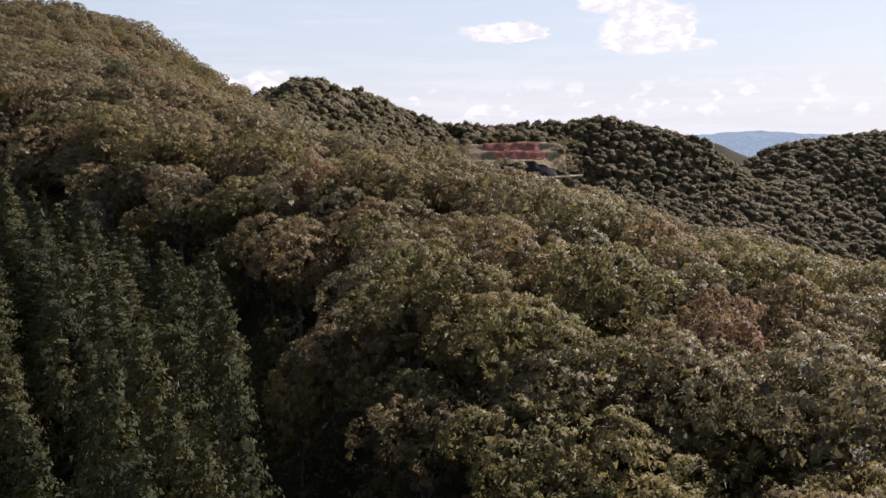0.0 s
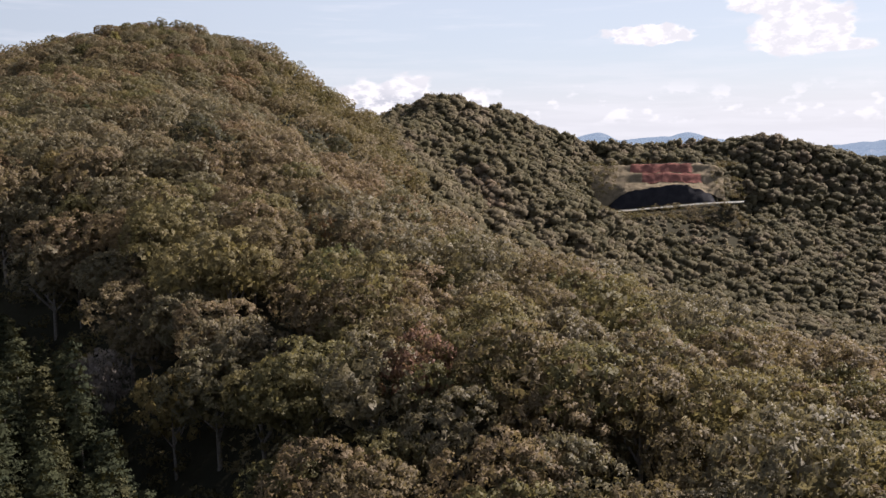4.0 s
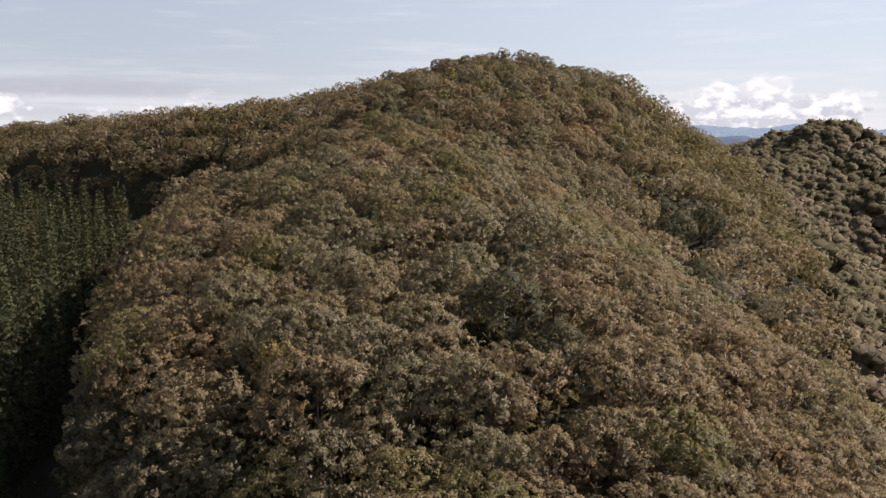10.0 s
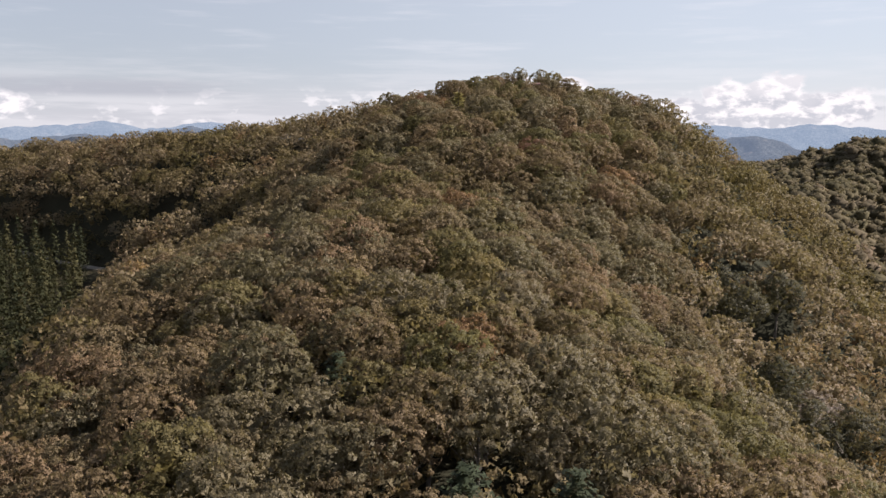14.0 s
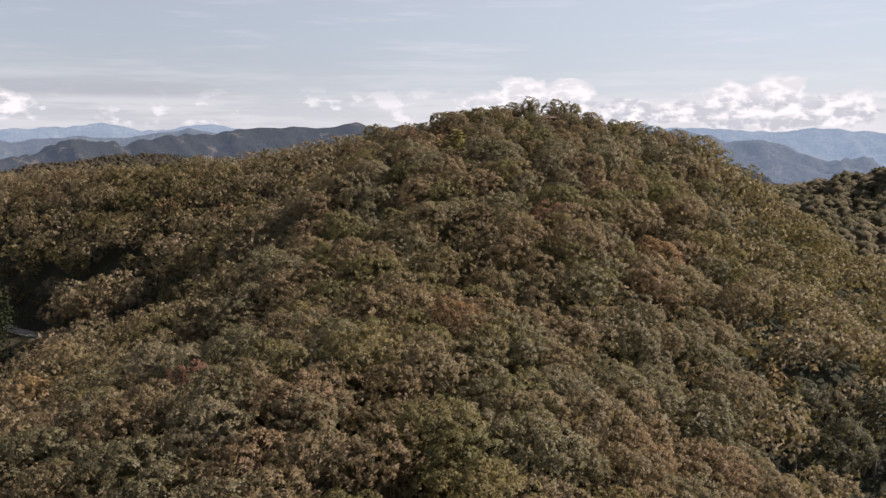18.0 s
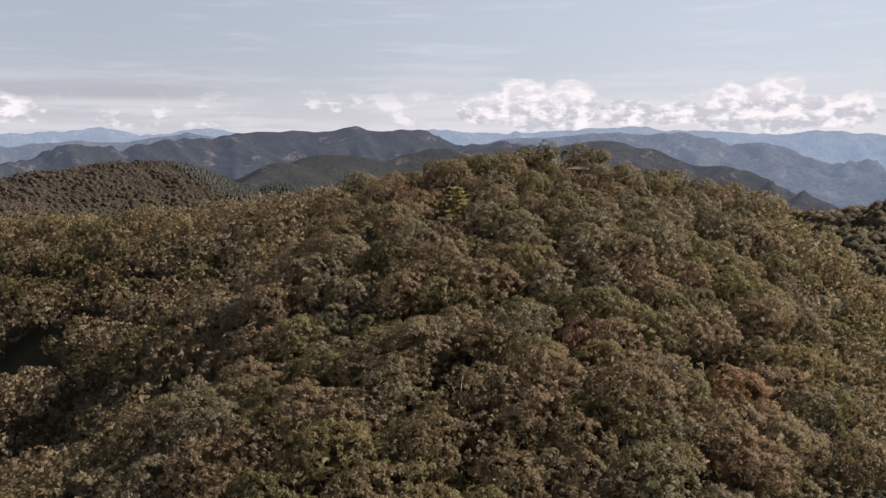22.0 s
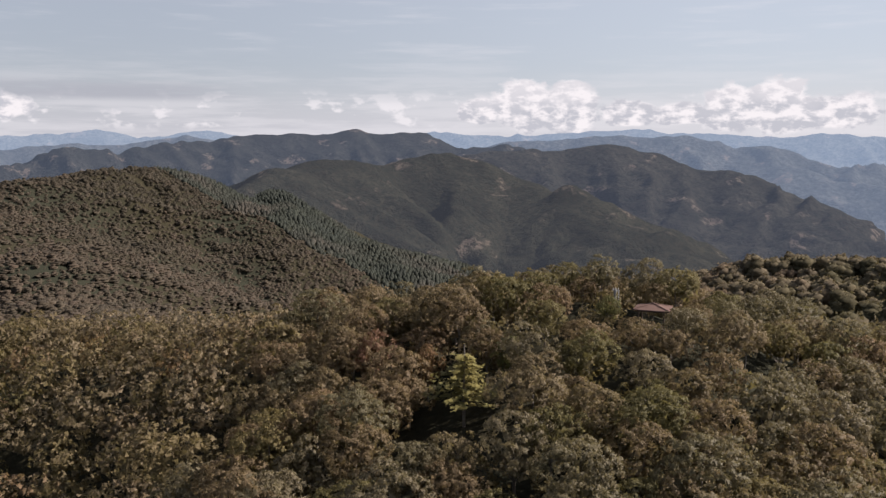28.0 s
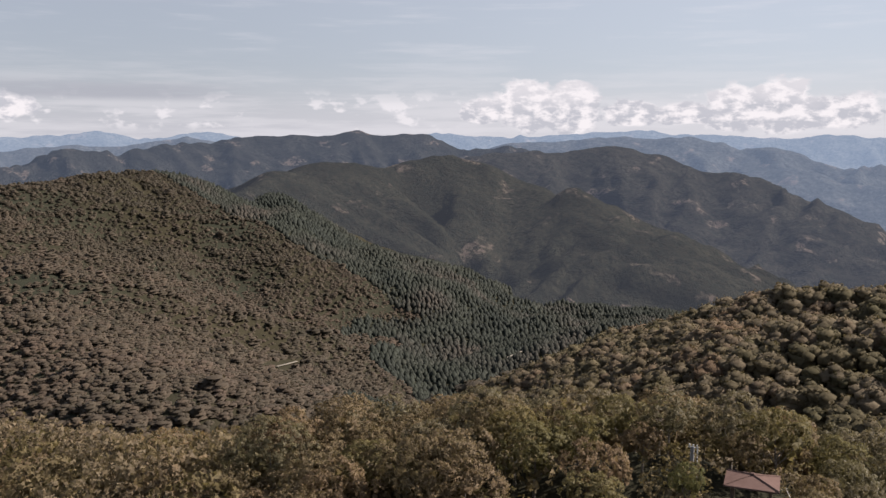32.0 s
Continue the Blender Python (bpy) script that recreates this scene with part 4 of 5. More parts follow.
    xs, ys = xs[ring], ys[ring]
    brush = strewn(forms2_small(), np.stack([xs, ys, land(xs, ys) - 0.3], 1), rng.uniform(0, 6.28, len(xs)), rng.uniform(0.2, 0.34, len(xs)), tint_field(xs, ys, rng), "summit_shrubs", leaves_wood)
    tagged(brush, "olive shrubs round the summit shelter", "shrubs", kind="stuff")

    # slopes round about
    x2, y2 = scatter(-330, 430, 30, 690, 6.1, 2)
    rest = ((x2 > -230) | (y2 > 240)) & ((y2 > 250) | (x2 < 150)) & ~(((crest_gap(x2, y2) < 75) | ((x2 < -150) & (y2 > 250))) & (y2 < 345)) & (gully_side(x2, y2) < -5.0)
    rest &= (np.minimum(along(x2, y2, ROAD)[0], along(x2, y2, TRACK)[0] + 1) > 5.5) & ~((x2 > 5) & (x2 < 74) & (y2 > 508) & (y2 < 556)) & ~((x2 > 0) & (x2 < 84) & (y2 > 506) & (y2 < 522))
    rest &= ~((np.abs(x2 + 18) < 7.5) & (y2 > 220) & (y2 < 264))
    x2, y2 = x2[rest], y2[rest]
    small = np.where((x2 > -5) & (x2 < 85) & (y2 > 470) & (y2 < 512), 0.55, 1.0)
    forms2 = [lobed_form(500 + k, 6 + k % 3, 42, 0.4, 2, 6, 1.0, 0.55) for k in range(6)]
    z2, turn2, scale2, tint2 = land(x2, y2) - 2.8, rng.uniform(0, 6.28, len(x2)), rng.uniform(1.05, 1.5, len(x2)) * small, tint_field(x2, y2, rng)
    # the slopes that face away keep simpler crowns
    facing = (y2 > np.interp(x2, [-330, -212, -152, -92, -40], [590, 510, 440, 385, 320])) & (y2 > np.interp(x2, [30, 90, 150, 210, 270, 330], [240, 310, 330, 420, 510, 600]))
    facing &= y2 < np.interp(x2, [-330, -250, -180, -90, -30, 200, 210, 330], [690, 660, 620, 590, 610, 620, 660, 660])
    at2 = np.stack([x2, y2, z2], 1)
    back = strewn([lobed_form(530 + k, 5 + k % 2, 30, 0.42, 2, 5, 1.0, 0.55) for k in range(4)], at2[~facing], turn2[~facing], scale2[~facing], tint2[~facing], "back_woodland", leaves_far)
    tagged(back, "broadleaf woods on the hidden back slopes", "woodland", kind="stuff")
    w2 = strewn(forms2, at2[facing], turn2[facing], scale2[facing], tint2[facing], "far_woodland", leaves_far)
    tagged(w2, "broadleaf woods on the slopes beyond the valley", "woodland", kind="stuff")

    # woods of the hills across the valley, and the dark conifers behind them
    forms4 = [lobed_form(640 + k, 2, 2, 0.7, 2, 5, 0.6, 1.7) for k in range(6)]
    x4, y4 = scatter(-1800, -170, 380, 1900, 8.8, 4)
    z4 = land(x4, y4)
    open_road = np.minimum(along(x4, y4, VALLEY[0])[0], along(x4, y4, VALLEY[1])[0])
    mine = open_road > 13
    mine &= (x4 < -330) | (y4 > 690)
    x4, y4, z4 = x4[mine], y4[mine], z4[mine]
    left = (y4 < 1560) & (z4 > -160) & (y4 > 420 - 0.15 * (x4 + 170)) & (y4 + 1.15 * x4 < 330 + 250 * value_noise(x4, y4, 160, 31))
    dark = ~left & (x4 < -400) & (y4 > 900)
    x5, y5 = x4[dark], y4[dark]
    x4, y4, z4 = x4[left], y4[left], z4[left]
    size4 = np.exp(rng.normal(size=len(x4)) * 0.24)
    at4, turn4, tint4 = np.stack([x4, y4, z4 + rng.normal(size=len(x4)) * 0.6 - 2.6], 1), rng.uniform(0, 6.28, len(x4)), tint_field(x4 / 4, y4 / 4, rng)
    close = np.hypot(x4 + 110, y4 - 240) < 1080
    for mine, forms, grow in ((~close, forms4, 1.6), (close, [lobed_form(600 + k, 4, 12, 0.5, 2, 6, 0.66, 1.4) for k in range(6)], 1.5)):
        w4 = strewn(forms, at4[mine], turn4[mine], size4[mine] * grow, tint4[mine], "hill_woodland", leaves_hill)
        tagged(w4, "grey-brown autumn woods on a far hillside", "woodland", kind="stuff")
    x6, y6 = scatter(-1200, -250, 1900, 2600, 10.5, 6)
    x6, y6 = np.concatenate([x5, x6]), np.concatenate([y5, y6])
    forms6 = [leaf_mass(rng, (0, 0, 0), (0.48, 0.48, 1.0), 2, 5) for k in range(4)]
    w6 = strewn(forms6, np.stack([x6, y6, land(x6, y6) - 1.0], 1), rng.uniform(0, 6.28, len(x6)), rng.uniform(8.0, 13.0, len(x6)), np.clip(0.5 + 0.5 * value_noise(x6, y6, 90, 32), 0, 1), "conifer_wood", leaves_fir)
    tagged(w6, "dark green conifer plantation on distant hills", "woodland", kind="stuff")

    # cedars beyond the gully: slim ones near, broad ones at its head
    x3, y3 = scatter(-150, 40, 8, 165, 3.3, 3)
    s3 = gully_side(x3, y3)
    ok = (s3 > np.interp(y3, [95, 120, 132], [0.3, 0.8, 4.5])) & (s3 < 48) & (x3 > -118)
    x3, y3 = x3[ok], y3[ok]
    z3 = land(x3, y3)
    tall3 = np.clip(87.0 + 0.078 * (y3 - 30) + rng.normal(size=len(x3)) * 1.3 - z3, 7.0, 16.5)
    near_edge = np.argsort(gully_side(x3, y3) + 0.25 * np.abs(y3 - 55))[:240]
    slim = [tree("cedar_tree", mesh_from("crown", *cedar_crown(800 + k, 30, 18, 15, 0.17, 0.14, 13.5, 2.05, 0.2, 0.25), leaves_cedar),
                 mesh_from("trunk", *limb([(0, 0, -1), (0, 0, 4), (0, 0, 9)], (0.2, 0.15, 0.05)), bark), "slim dark green cedar with a pointed crown", "cedars by the gully") for k in range(5)]
    lone = np.zeros(len(x3), bool)
    lone[near_edge] = True
    for n, i in enumerate(near_edge):
        ob = slim[n] if n < 5 else copy_thing(slim[n % 5], Matrix())
        set_at(ob, x3[i], y3[i], z3[i] - 0.2, rng.uniform(0, 6.28), rng.uniform(0.9, 1.15), tall3[i] / 13.5)
    forms3 = [cedar_crown(700 + k, 14, 11, 4, 0.17, 0.24, 13.5, 2.05, 0.3, 0.25) for k in range(5)]
    x3, y3, tall3 = x3[~lone], y3[~lone], tall3[~lone]
    x7, y7 = scatter(-330, -90, 110, 270, 5.6, 7)
    s7 = gully_side(x7, y7)
    ok = (s7 > 5.0) & (s7 < 42) & (x7 <= -116) & (x7 > -285) & (along(x7, y7, TRACK)[0] > 4)
    x7, y7 = x7[ok], y7[ok]
    tall7 = np.clip(np.interp(-x7, [116, 126, 150, 230, 290], [98.5, 99.5, 102, 107, 108]) + rng.normal(size=len(x7)) * 2.0 - land(x7, y7), 5.0, 15.0)
    for cx, cy, size, forms in ((x3, y3, tall3 / 13.5, forms3), (x7, y7, tall7 / 13.5, [cedar_crown(750 + k, 18, 13, 4, 0.17, 0.28, 13.5, 2.1, 0.1, 0.2) for k in range(5)])):
        w3 = strewn(forms, np.stack([cx, cy, land(cx, cy) - 0.2], 1), rng.uniform(0, 6.28, len(cx)), size, rng.uniform(0, 1, len(cx)), "cedar_wood", leaves_cedar_wood)
        tagged(w3, "dense plantation of dark green cedars", "woodland", kind="stuff")

    # the plantation goes on behind
    x8, y8 = scatter(-470, 60, -60, 300, 5.0, 9)
    s8 = gully_side(x8, y8)
    ok = (s8 > 41) & (s8 < 190) & ~((x8 > -118) & (s8 < 48) & (y8 > 8))
    x8, y8 = x8[ok], y8[ok]
    w8 = strewn([leaf_mass(rng, (0, 0, 0.35), (0.26, 0.26, 1.0), 2, 6) for k in range(3)], np.stack([x8, y8, land(x8, y8)], 1), rng.uniform(0, 6.28, len(x8)), rng.uniform(8, 10.5, len(x8)), rng.uniform(0, 1, len(x8)), "back_cedars", leaves_fir)
    tagged(w8, "dark cedar plantation going on over the bench", "woodland", kind="stuff")

    # trees of their own colour
    bases = {}
    for kind, lx, ly, size, _ in LANDMARKS:
        if kind not in bases:
            colours, label = TINTS[kind]
            mat = plain_leaves(kind + " foliage", *colours)
            crown = layered_crown(900, 9, 3.0, 7.6, 3, 0.26) if kind == "pine" else broadleaf_crown(900 + len(bases), 160, 26, 0.42, 0.14, 10)
            ob = bases[kind] = tree("pine_tree" if kind == "pine" else "broadleaf_tree", mesh_from("crown", *crown, mat), mesh_from("trunk", *broadleaf_trunk(rngt, 7.0), bark), label)
        else:
            ob = copy_thing(bases[kind], Matrix())
        lz = float(land(lx, ly))
        set_at(ob, lx, ly, lz - 0.3, rng.uniform(0, 6.28), size * float(summit_size(lx, ly)), 1.05 / max(size, 0.7) if size < 1 else 1.0)
    # the pale yellow-green fir in the hollow below the top, and a dead trunk
    fir = tree("fir_tree", mesh_from("crown", *layered_crown(950, 8, 3.5, 6.6, 5, 0.26), plain_leaves("fir foliage", (0.22, 0.21, 0.078), (0.18, 0.175, 0.064))),
               mesh_from("trunk", *limb([(0, 0, -1), (0, 0, 3), (0, 0, 7)], (0.16, 0.1, 0.03)), bark), "pale yellow-green fir with spreading layered boughs")
    set_at(fir, -143.5, 293.4, float(land(-143.5, 293.4)) - 0.2, 0.6, 1.15)
    snag = [limb([(0, 0, -0.8), (0.1, 0, 2.5), (0.3, 0.1, 5.2)], (0.14, 0.1, 0.03)), limb([(0.1, 0, 2.4), (0.9, 0.3, 3.6), (1.2, 0.4, 4.6)], (0.07, 0.05, 0.02)), limb([(0.1, 0, 1.6), (-0.6, 0.2, 3.0), (-1.0, 0.1, 4.0)], (0.07, 0.05, 0.02))]
    dead = new("dead_tree", mesh_from("dead_tree", *joined(snag), pale_wood))
    dead.location = (-116.5, 248.5, float(land(-116.5, 248.5)))
    tagged(dead, "bare bleached dead tree in a gap", "tree")


def pale_build(n):
    grain = n.noise(n.add("ShaderNodeTexCoord").outputs["Object"], 5.0, 4.0)
    return principled(n, n.ramp(grain, (0.3, (0.36, 0.33, 0.28)), (0.7, (0.55, 0.52, 0.46))), 0.8, grain, 0.4, 0.03)


pale_wood = material("bleached wood", pale_build)
leaves_fir = foliage("conifer hillside foliage", ((0.0, (0.016, 0.022, 0.017)), (0.55, (0.022, 0.028, 0.020)), (0.8, (0.028, 0.031, 0.024)), (1.0, (0.044, 0.041, 0.032))), "stuff", 0.8, 0.05, 0.0)
plant()

# ---------------------------------------------------------------- built things
def part(name, bm, mat, parent=None, label=""):
    """Links a bmesh as one mesh object under a thing or part."""
    me = bpy.data.meshes.new(name)
    bm.to_mesh(me)
    bm.free()
    me.materials.append(mat)
    ob = new(name, me)
    if parent is not None:
        ob.parent = parent
    if label:
        ob["label"] = label
    return ob


def box(bm, x0, x1, y0, y1, z0, z1, bevel=0.0):
    made = bmesh.ops.create_cube(bm, size=1.0, matrix=Matrix.Translation(((x0 + x1) / 2, (y0 + y1) / 2, (z0 + z1) / 2)) @ Matrix.Diagonal((x1 - x0, y1 - y0, z1 - z0, 1)))
    if bevel:
        bmesh.ops.bevel(bm, geom=list({e for v in made["verts"] for e in v.link_edges}), offset=bevel, segments=1, affect="EDGES")


def boxed(name, mat, parent, spans, bevel=0.0, label=""):
    bm = bmesh.new()
    box(bm, *spans, bevel)
    return part(name, bm, mat, parent, label)


def speckled(name, a, b, scale, rough=0.85, bump=0.4, size=0.05, metal=0.0):
    def build(n):
        at = n.add("ShaderNodeTexCoord").outputs["Object"]
        coarse, fine = n.noise(at, scale, 4.0), n.noise(at, scale * 7, 3.0)
        both = n.math("ADD", n.math("MULTIPLY", coarse, 0.65), n.math("MULTIPLY", fine, 0.35))
        return principled(n, n.ramp(both, (0.32, a), (0.68, b)), rough, fine, bump, size, metal, 0.5 if rough < 0.89 else 0.06)

    return material(name, build)


asphalt = speckled("weathered asphalt", (0.20, 0.19, 0.175), (0.32, 0.30, 0.275), 0.5)
paint_white = speckled("white road paint", (0.60, 0.60, 0.58), (0.78, 0.77, 0.74), 2.0, 0.6, 0.1)
steel = speckled("galvanised steel", (0.34, 0.34, 0.33), (0.52, 0.52, 0.50), 3.0, 0.5, 0.1, 0.02, 0.6)
gravel = speckled("pale gravel", (0.20, 0.19, 0.16), (0.36, 0.34, 0.29), 0.4)
track_earth = speckled("pale trodden earth", (0.13, 0.115, 0.09), (0.22, 0.19, 0.15), 0.2)
red_earth = speckled("red earth", (0.130, 0.056, 0.046), (0.270, 0.110, 0.084), 0.35, 0.95, 0.8, 0.5)
dry_grass = speckled("dry grass", (0.095, 0.078, 0.048), (0.220, 0.170, 0.112), 0.3, 0.95, 0.9, 0.5)
# rock coloured near black: the shade on faces turned from the sun is painted in
shade_painted_rock = speckled("dark netted rock wall", (0.012, 0.012, 0.015), (0.026, 0.025, 0.028), 0.25, 0.9, 0.7, 0.4)
bare_rock = speckled("grey scree", (0.09, 0.082, 0.074), (0.15, 0.136, 0.122), 0.2, 0.95, 0.8, 0.4)
roof_brown = speckled("brown roof sheet", (0.098, 0.062, 0.052), (0.135, 0.088, 0.074), 1.6, 0.9, 0.15, 0.02)
post_brown = speckled("brown timber", (0.055, 0.036, 0.026), (0.10, 0.066, 0.048), 3.0, 0.7, 0.3, 0.02)
grey_post = speckled("grey painted post", (0.12, 0.12, 0.12), (0.19, 0.19, 0.185), 3.0, 0.6, 0.2, 0.02)
white_paint = speckled("weathered white paint", (0.34, 0.34, 0.33), (0.50, 0.50, 0.48), 3.0, 0.5, 0.1, 0.01)
black_paint = speckled("black paint", (0.015, 0.015, 0.016), (0.03, 0.03, 0.03), 3.0, 0.5, 0.1, 0.01)


def gazebo():
    """Open shelter on the top: a low hipped roof with two faces of ridge, four posts, beams, benches."""
    base = tagged(new("gazebo"), "small open shelter with a brown hipped roof", "gazebo")
    base.matrix_basis = pose(-132.2, 312.8, 140.55, 0, 0, 10)
    eave, half_x, half_y, peak = 2.5, 1.82, 1.55, 0.44
    for k in range(4):
        a = (half_x, half_y) if k % 2 == 0 else (half_y, half_x)
        ang = math.radians(90 * k)
        c, s = math.cos(ang), math.sin(ang)
        turn = lambda px, py, pz: (px * c - py * s, px * s + py * c, pz)
        bm = bmesh.new()
        low = [bm.verts.new(turn(-a[0], -a[1], eave)), bm.verts.new(turn(a[0], -a[1], eave)), bm.verts.new(turn(0, 0, eave + peak))]
        under = [bm.verts.new(v.co - Vector((0, 0, 0.09))) for v in low]
        bm.faces.new(low), bm.faces.new(under[::-1])
        for i in range(3):
            bm.faces.new((low[i], under[i], under[(i + 1) % 3], low[(i + 1) % 3]))
        part("roof_panel", bm, roof_brown, base)
        # cap along the hip
        p, q = Vector(turn(-a[0], -a[1], eave + 0.03)), Vector(turn(0, 0, eave + peak + 0.03))
        bm = bmesh.new()
        side = (q - p).cross(Vector((0, 0, 1))).normalized() * 0.06
        ring = [bm.verts.new(v) for v in (p + side, p + Vector((0, 0, 0.05)), p - side, q - side, q + Vector((0, 0, 0.05)), q + side)]
        bm.faces.new((ring[0], ring[1], ring[4], ring[5])), bm.faces.new((ring[1], ring[2], ring[3], ring[4]))
        part("hip_cap", bm, roof_brown, base)
    boxed("finial", roof_brown, base, (-0.12, 0.12, -0.12, 0.12, eave + peak - 0.02, eave + peak + 0.14), 0.03)
    for sx in (-1, 1):
        for sy in (-1, 1):
            boxed("post", post_brown, base, (sx * 1.28 - 0.07, sx * 1.28 + 0.07, sy * 1.14 - 0.07, sy * 1.14 + 0.07, -0.4, eave + 0.1), 0.012)
    for sy in (-1, 1):
        boxed("beam", post_brown, base, (-1.46, 1.46, sy * 1.14 - 0.06, sy * 1.14 + 0.06, eave - 0.27, eave - 0.1), 0.012)
    for sx in (-1, 1):
        boxed("beam", post_brown, base, (sx * 1.28 - 0.055, sx * 1.28 + 0.055, -1.32, 1.32, eave - 0.26, eave - 0.115), 0.012)
    boxed("floor_slab", bare_rock, base, (-1.6, 1.6, -1.45, 1.45, -0.45, 0.04), 0.03)
    for sy in (-1, 1):
        bench = tagged(new("bench"), "plain timber bench under the shelter roof", "bench", "shelter benches")
        bench.matrix_basis = base.matrix_basis @ Matrix.Translation((0, sy * 0.78, 0.04))
        for k in range(3):
            boxed("seat_board", post_brown, bench, (-1.1, 1.1, -0.2 + k * 0.135, -0.075 + k * 0.135, 0.38, 0.43), 0.01)
        for sx in (-0.9, 0.9):
            boxed("leg", post_brown, bench, (sx - 0.05, sx + 0.05, -0.17, 0.17, 0.0, 0.38), 0.01)


def summit_post():
    """Grey post with a black and white banded staff and white fittings on its head."""
    base = tagged(new("summit_post"), "grey post beside a black-and-white banded staff", "post")
    base.location = (-136.7, 313.7, float(land(-136.7, 313.7)) + 0.05)
    h = 144.5 - base.location.z
    boxed("post", grey_post, base, (-0.13, 0.13, -0.11, 0.11, -0.4, h - 0.1), 0.02)
    staff = boxed("staff", white_paint, base, (0.33, 0.41, -0.04, 0.04, -0.4, h - 0.12), 0.01, "white banded staff")
    for k in range(int((h - 0.5) / 0.3)):
        z = 0.2 + k * 0.3
        boxed("band", black_paint, staff, (0.322, 0.418, -0.048, 0.048, z, z + 0.17), 0.004, "black band")
    for dx in (-0.22, 0.06, 0.34):
        boxed("fitting", white_paint, base, (dx - 0.05, dx + 0.05, -0.05, 0.05, h - 0.1, h + 0.08), 0.02, "white head fitting")
    boxed("cross_arm", steel, base, (-0.3, 0.45, -0.03, 0.03, h - 0.2, h - 0.12), 0.008)


def bent_branch():
    verts, faces = limb([(0, 0, -0.5), (0.05, 0.05, 0.9), (-0.35, 0.1, 2.0), (-0.8, 0.15, 2.9)], (0.07, 0.06, 0.05, 0.03), 6)
    ob = new("dead_branch", mesh_from("dead_branch", verts, faces, pale_wood, True))
    ob.location = (-128.9, 311.2, float(land(-128.9, 311.2)))
    tagged(ob, "bent bleached branch standing beside the shelter", "branch")


def ribbon(name, line, half, mat, label, category, lift=0.12, kind="structure"):
    """A road along nodes, rounded between them, with thickness."""
    pts = [Vector(p) for p in line]
    path = []
    for i in range(len(pts) - 1):
        p0, p1, p2, p3 = pts[max(i - 1, 0)], pts[i], pts[i + 1], pts[min(i + 2, len(pts) - 1)]
        for k in range(6):
            t = k / 6
            path.append(0.5 * ((2 * p1) + (p2 - p0) * t + (2 * p0 - 5 * p1 + 4 * p2 - p3) * t * t + (3 * p1 - p0 - 3 * p2 + p3) * t ** 3))
    path.append(pts[-1])
    bm = bmesh.new()
    rows = []
    for i, p in enumerate(path):
        way = (path[min(i + 1, len(path) - 1)] - path[max(i - 1, 0)]).normalized()
        side = Vector((way.y, -way.x, 0)).normalized()
        rows.append([bm.verts.new(p + side * o + Vector((0, 0, dz))) for o, dz in ((-half, lift - 0.5), (-half, lift), (0, lift + 0.05), (half, lift), (half, lift - 0.5))])
    for a, b in zip(rows[:-1], rows[1:]):
        for k in range(4):
            bm.faces.new((a[k], a[k + 1], b[k + 1], b[k]))
    ob = part(name, bm, mat)
    tagged(ob, label, category, kind=kind)
    return path


def offset_path(path, off, lift):
    out = []
    for i, p in enumerate(path):
        way = (path[min(i + 1, len(path) - 1)] - path[max(i - 1, 0)]).normalized()
        out.append(p + Vector((way.y, -way.x, 0)).normalized() * off + Vector((0, 0, lift)))
    return out


def strip(name, path, half, tall, mat, parent=None):
    """A thin band that runs along a path: painted line or rail."""
    bm = bmesh.new()
    rows = []
    for i, p in enumerate(path):
        way = (path[min(i + 1, len(path) - 1)] - path[max(i - 1, 0)]).normalized()
        side = Vector((way.y, -way.x, 0)).normalized() * half
        rows.append([bm.verts.new(q) for q in (p - side, p - side + Vector((0, 0, tall)), p + side + Vector((0, 0, tall)), p + side)])
    for a, b in zip(rows[:-1], rows[1:]):
        for k in range(4):
            bm.faces.new((a[k], a[(k + 1) % 4], b[(k + 1) % 4], b[k]))
    return part(name, bm, mat, parent)


def guard_rail(path, off, label):
    base = tagged(new("guard_rail"), label, "guard rail", "rails along the mountain road")
    strip("beam", offset_path(path, off, 0.55), 0.04, 0.32, steel, base)
    for p in offset_path(path, off + 0.09 * (1 if off > 0 else -1), -0.1)[::3]:
        boxed("post", steel, base, (p.x - 0.07, p.x + 0.07, p.y - 0.07, p.y + 0.07, p.z - 0.3, p.z + 0.98), 0.01)


def mountain_road():
    path = ribbon("road", ROAD, 2.9, asphalt, "narrow grey asphalt mountain road round a bend", "road")
    for off in (-2.55, 2.55):
        tagged(strip("edge_line", offset_path(path, off, 0.15), 0.09, 0.02, paint_white), "white painted line on the road's edge", "road marking", kind="structure")
    guard_rail(path, -3.3, "grey steel guard rail on the hill side of the road")
    guard_rail(path, 3.3, "grey steel guard rail on the valley side of the road")
    ribbon("track", TRACK, 1.7, track_earth, "pale gravel forest track beside the cedars", "track")


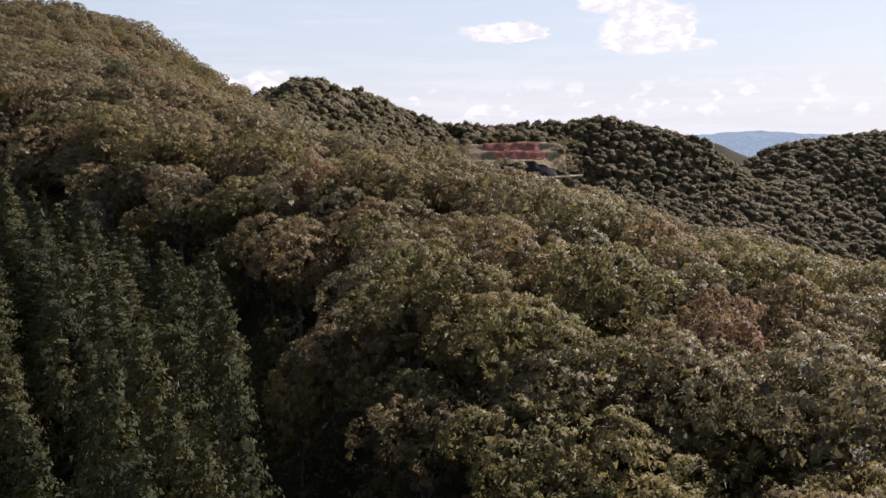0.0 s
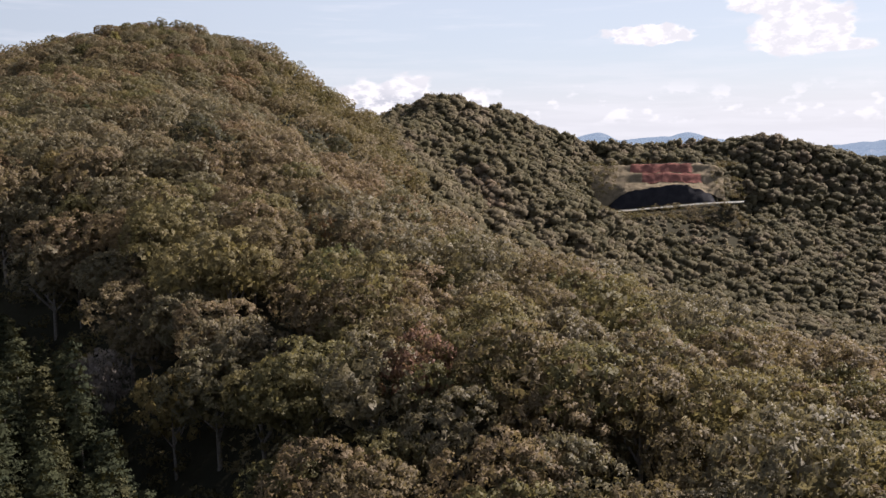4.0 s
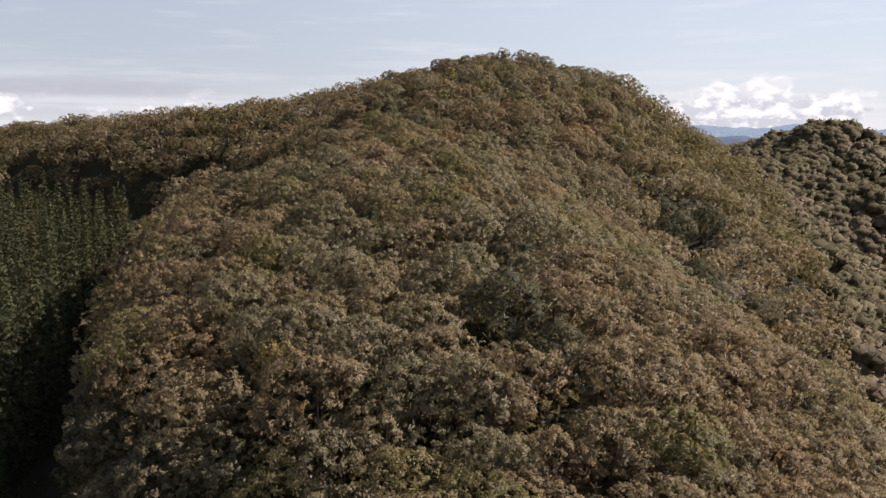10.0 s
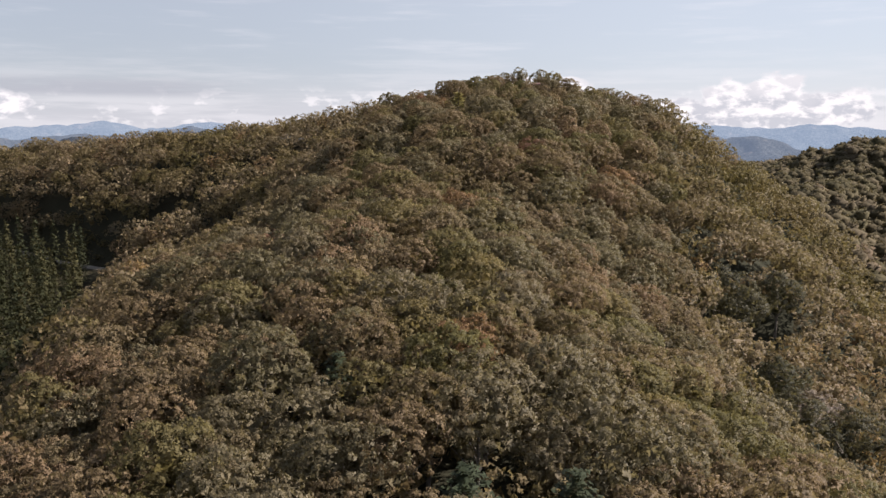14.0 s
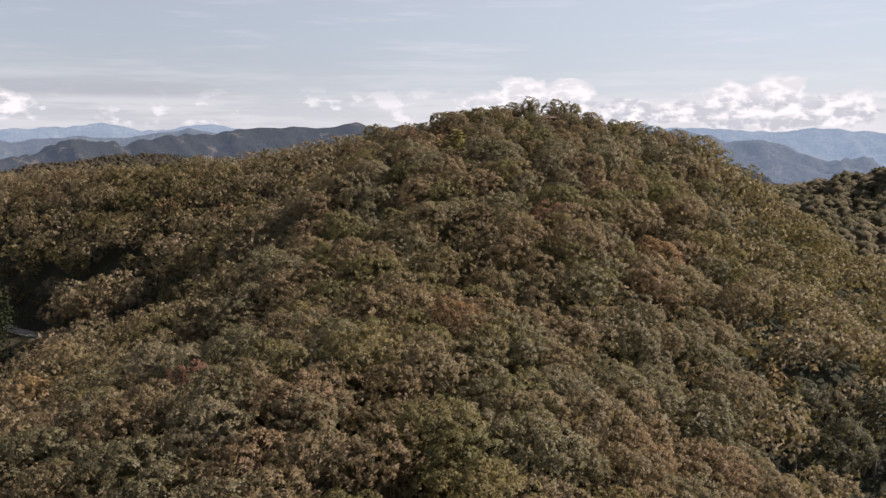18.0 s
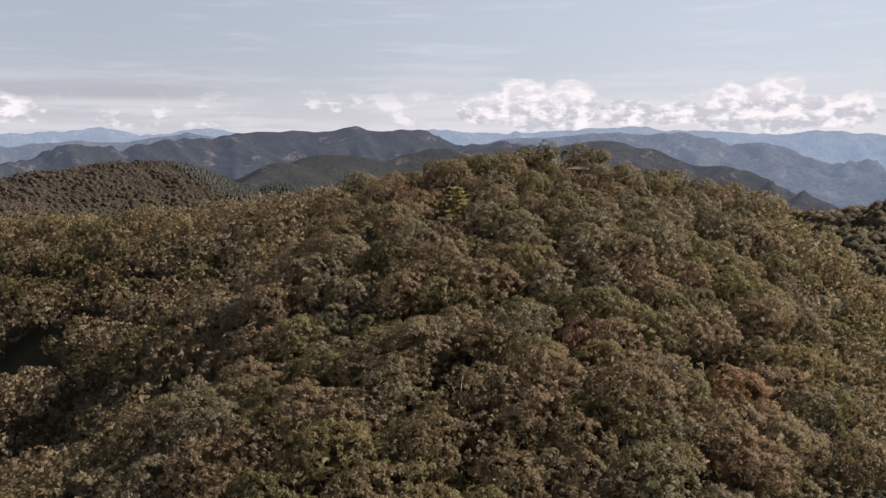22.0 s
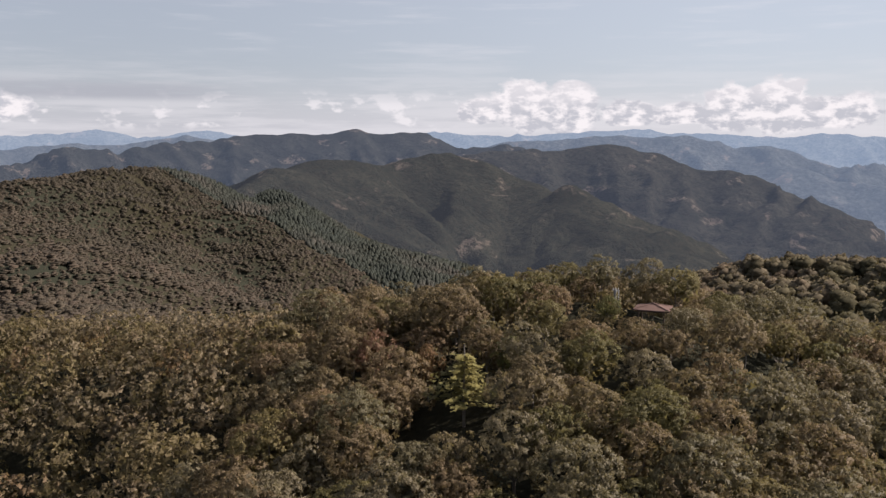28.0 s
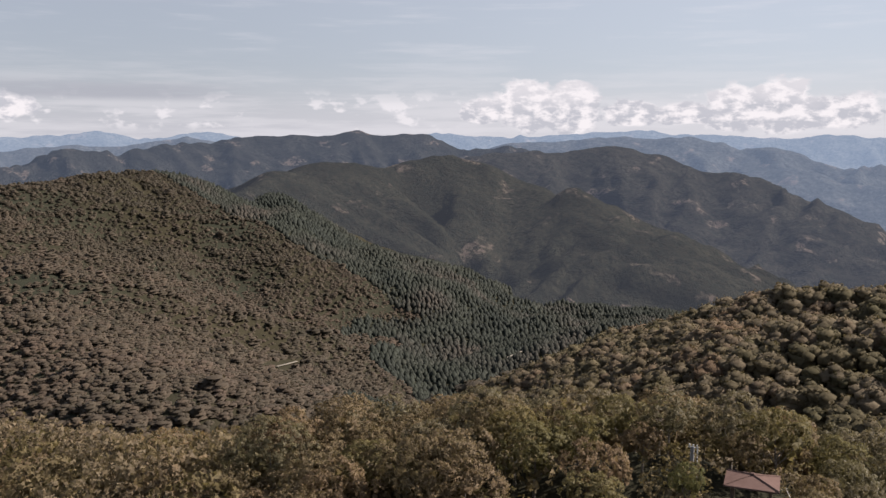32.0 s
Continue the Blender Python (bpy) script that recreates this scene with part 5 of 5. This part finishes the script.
def face_sheet(name, x0, x1, y0, y1, mat, label, category, lift=0.35, step=0.9, top=None):
    """A piece of the cutting's face between two lines, following its steps, uneven along its edges."""
    xs, ts = np.arange(x0, x1 + 0.01, step), np.linspace(0, 1, max(4, int((y1 - y0) / 0.8)))
    gx, gt = np.meshgrid(xs, ts)
    edge = 0.9 * value_noise(gx, gx * 0, 5, 41) + 0.5 * value_noise(gx, gx * 0, 2, 42)
    gy = y0 + (y1 - y0) * gt + edge
    ends = np.clip(np.minimum(gx - x0, x1 - gx) / 5, 0, 1)
    gz = cutting(gx, gy) + lift + 0.5 * value_noise(gx, gy * 2, 2.4, 43) + 0.4 * value_noise(gx * 1.6, gy, 6.0, 44) - 2.5 * (1 - ends) ** 2
    n, m = len(xs), len(ts)
    i = (np.arange(m - 1)[:, None] * n + np.arange(n - 1)[None, :]).ravel()
    ob = new(name, mesh_from(name, np.stack([gx.ravel(), gy.ravel(), gz.ravel()], 1), np.stack([i, i + 1, i + n + 1, i + n], 1), mat, True))
    return tagged(ob, label, category, kind="structure")


def road_cutting():
    ribbon("road", [(4, 510, 64.6), (20, 513, 65.8), (42, 514, 67.9), (62, 513, 69.9), (84, 508, 71.6)], 2.8, gravel, "pale mountain road along the foot of a cutting", "road", 0.5)
    face_sheet("retaining_wall", 14, 73, 517.6, 524.2, shade_painted_rock, "netted rock wall above the road, shade painted dark", "retaining wall", 0.5)
    face_sheet("grass_bank", 3, 78, 524.6, 558.0, dry_grass, "dry tawny grass bank round the red earth cutting", "bank")
    face_sheet("earth_face", 31, 69, 533.6, 538.9, red_earth, "bare red earth face of a road cutting", "earth bank", 0.75)
    face_sheet("earth_face", 25, 65, 542.6, 547.7, red_earth, "upper red earth face of a road cutting", "earth bank", 0.75)
    face_sheet("scree_slope", 2, 24, 548.0, 574.0, bare_rock, "grey scree slope beside the cutting", "scree", 0.8)
    # dark sheet that paints the shadow band under the trees onto the scarp
    face_sheet("rock_face", 24, 76, 558.5, 574.0, shade_painted_rock, "rock face below the trees, painted dark as shade", "rock face", 0.6)
    base = tagged(new("guard_rail"), "pale guard rail along the cutting road", "guard rail")
    p = [Vector((4, 506.6, 65.2)), Vector((20, 509.8, 66.4)), Vector((42, 510.8, 68.5)), Vector((62, 509.8, 70.5)), Vector((84, 504.8, 72.2))]
    strip("beam", offset_path(p, 0.0, 0.45), 0.06, 0.25, steel, base)
    for a, b in zip(p[:-1], p[1:]):
        for k in range(5):
            q = a.lerp(b, k / 5)
            boxed("post", steel, base, (q.x - 0.08, q.x + 0.08, q.y - 0.08, q.y + 0.08, q.z - 0.6, q.z + 0.9))


def valley_roads():
    for line, label in zip(VALLEY, ("bare tan road bank on the valley side", "pale forest road in the valley bottom")):
        ribbon("road", [(a, b, float(land(a, b)) + 1.0) for a, b, _ in line], 1.6, track_earth, label, "road", 1.0)


def utility_pole():
    """A leaning pole with two cross arms in the dark of the gully."""
    x, y = -9.4, 64.0
    z = float(land(x, y))
    base = tagged(new("utility_pole"), "grey leaning utility pole with two cross arms", "utility pole")
    base.matrix_basis = pose(x, y, z, 0, -9, 8)
    h = max(76.2 - z, 4.5)
    verts, faces = limb([(0, 0, -0.8), (0, 0, h * 0.5), (0, 0, h)], (0.15, 0.13, 0.10), 10)
    pole = new("pole", mesh_from("pole", verts, faces, grey_post, True))
    pole.parent = base
    for k, half in ((0.35, 0.75), (1.6, 0.95)):
        boxed("cross_arm", steel, base, (-half, half, -0.16, -0.06, h - k - 0.06, h - k + 0.06), 0.01)
        for side in (-1, 1):
            boxed("insulator", white_paint, base, (side * half * 0.85 - 0.04, side * half * 0.85 + 0.04, -0.15, -0.07, h - k + 0.06, h - k + 0.22), 0.015, "white insulator")


gazebo()
utility_pole()
summit_post()
bent_branch()
mountain_road()
road_cutting()
valley_roads()
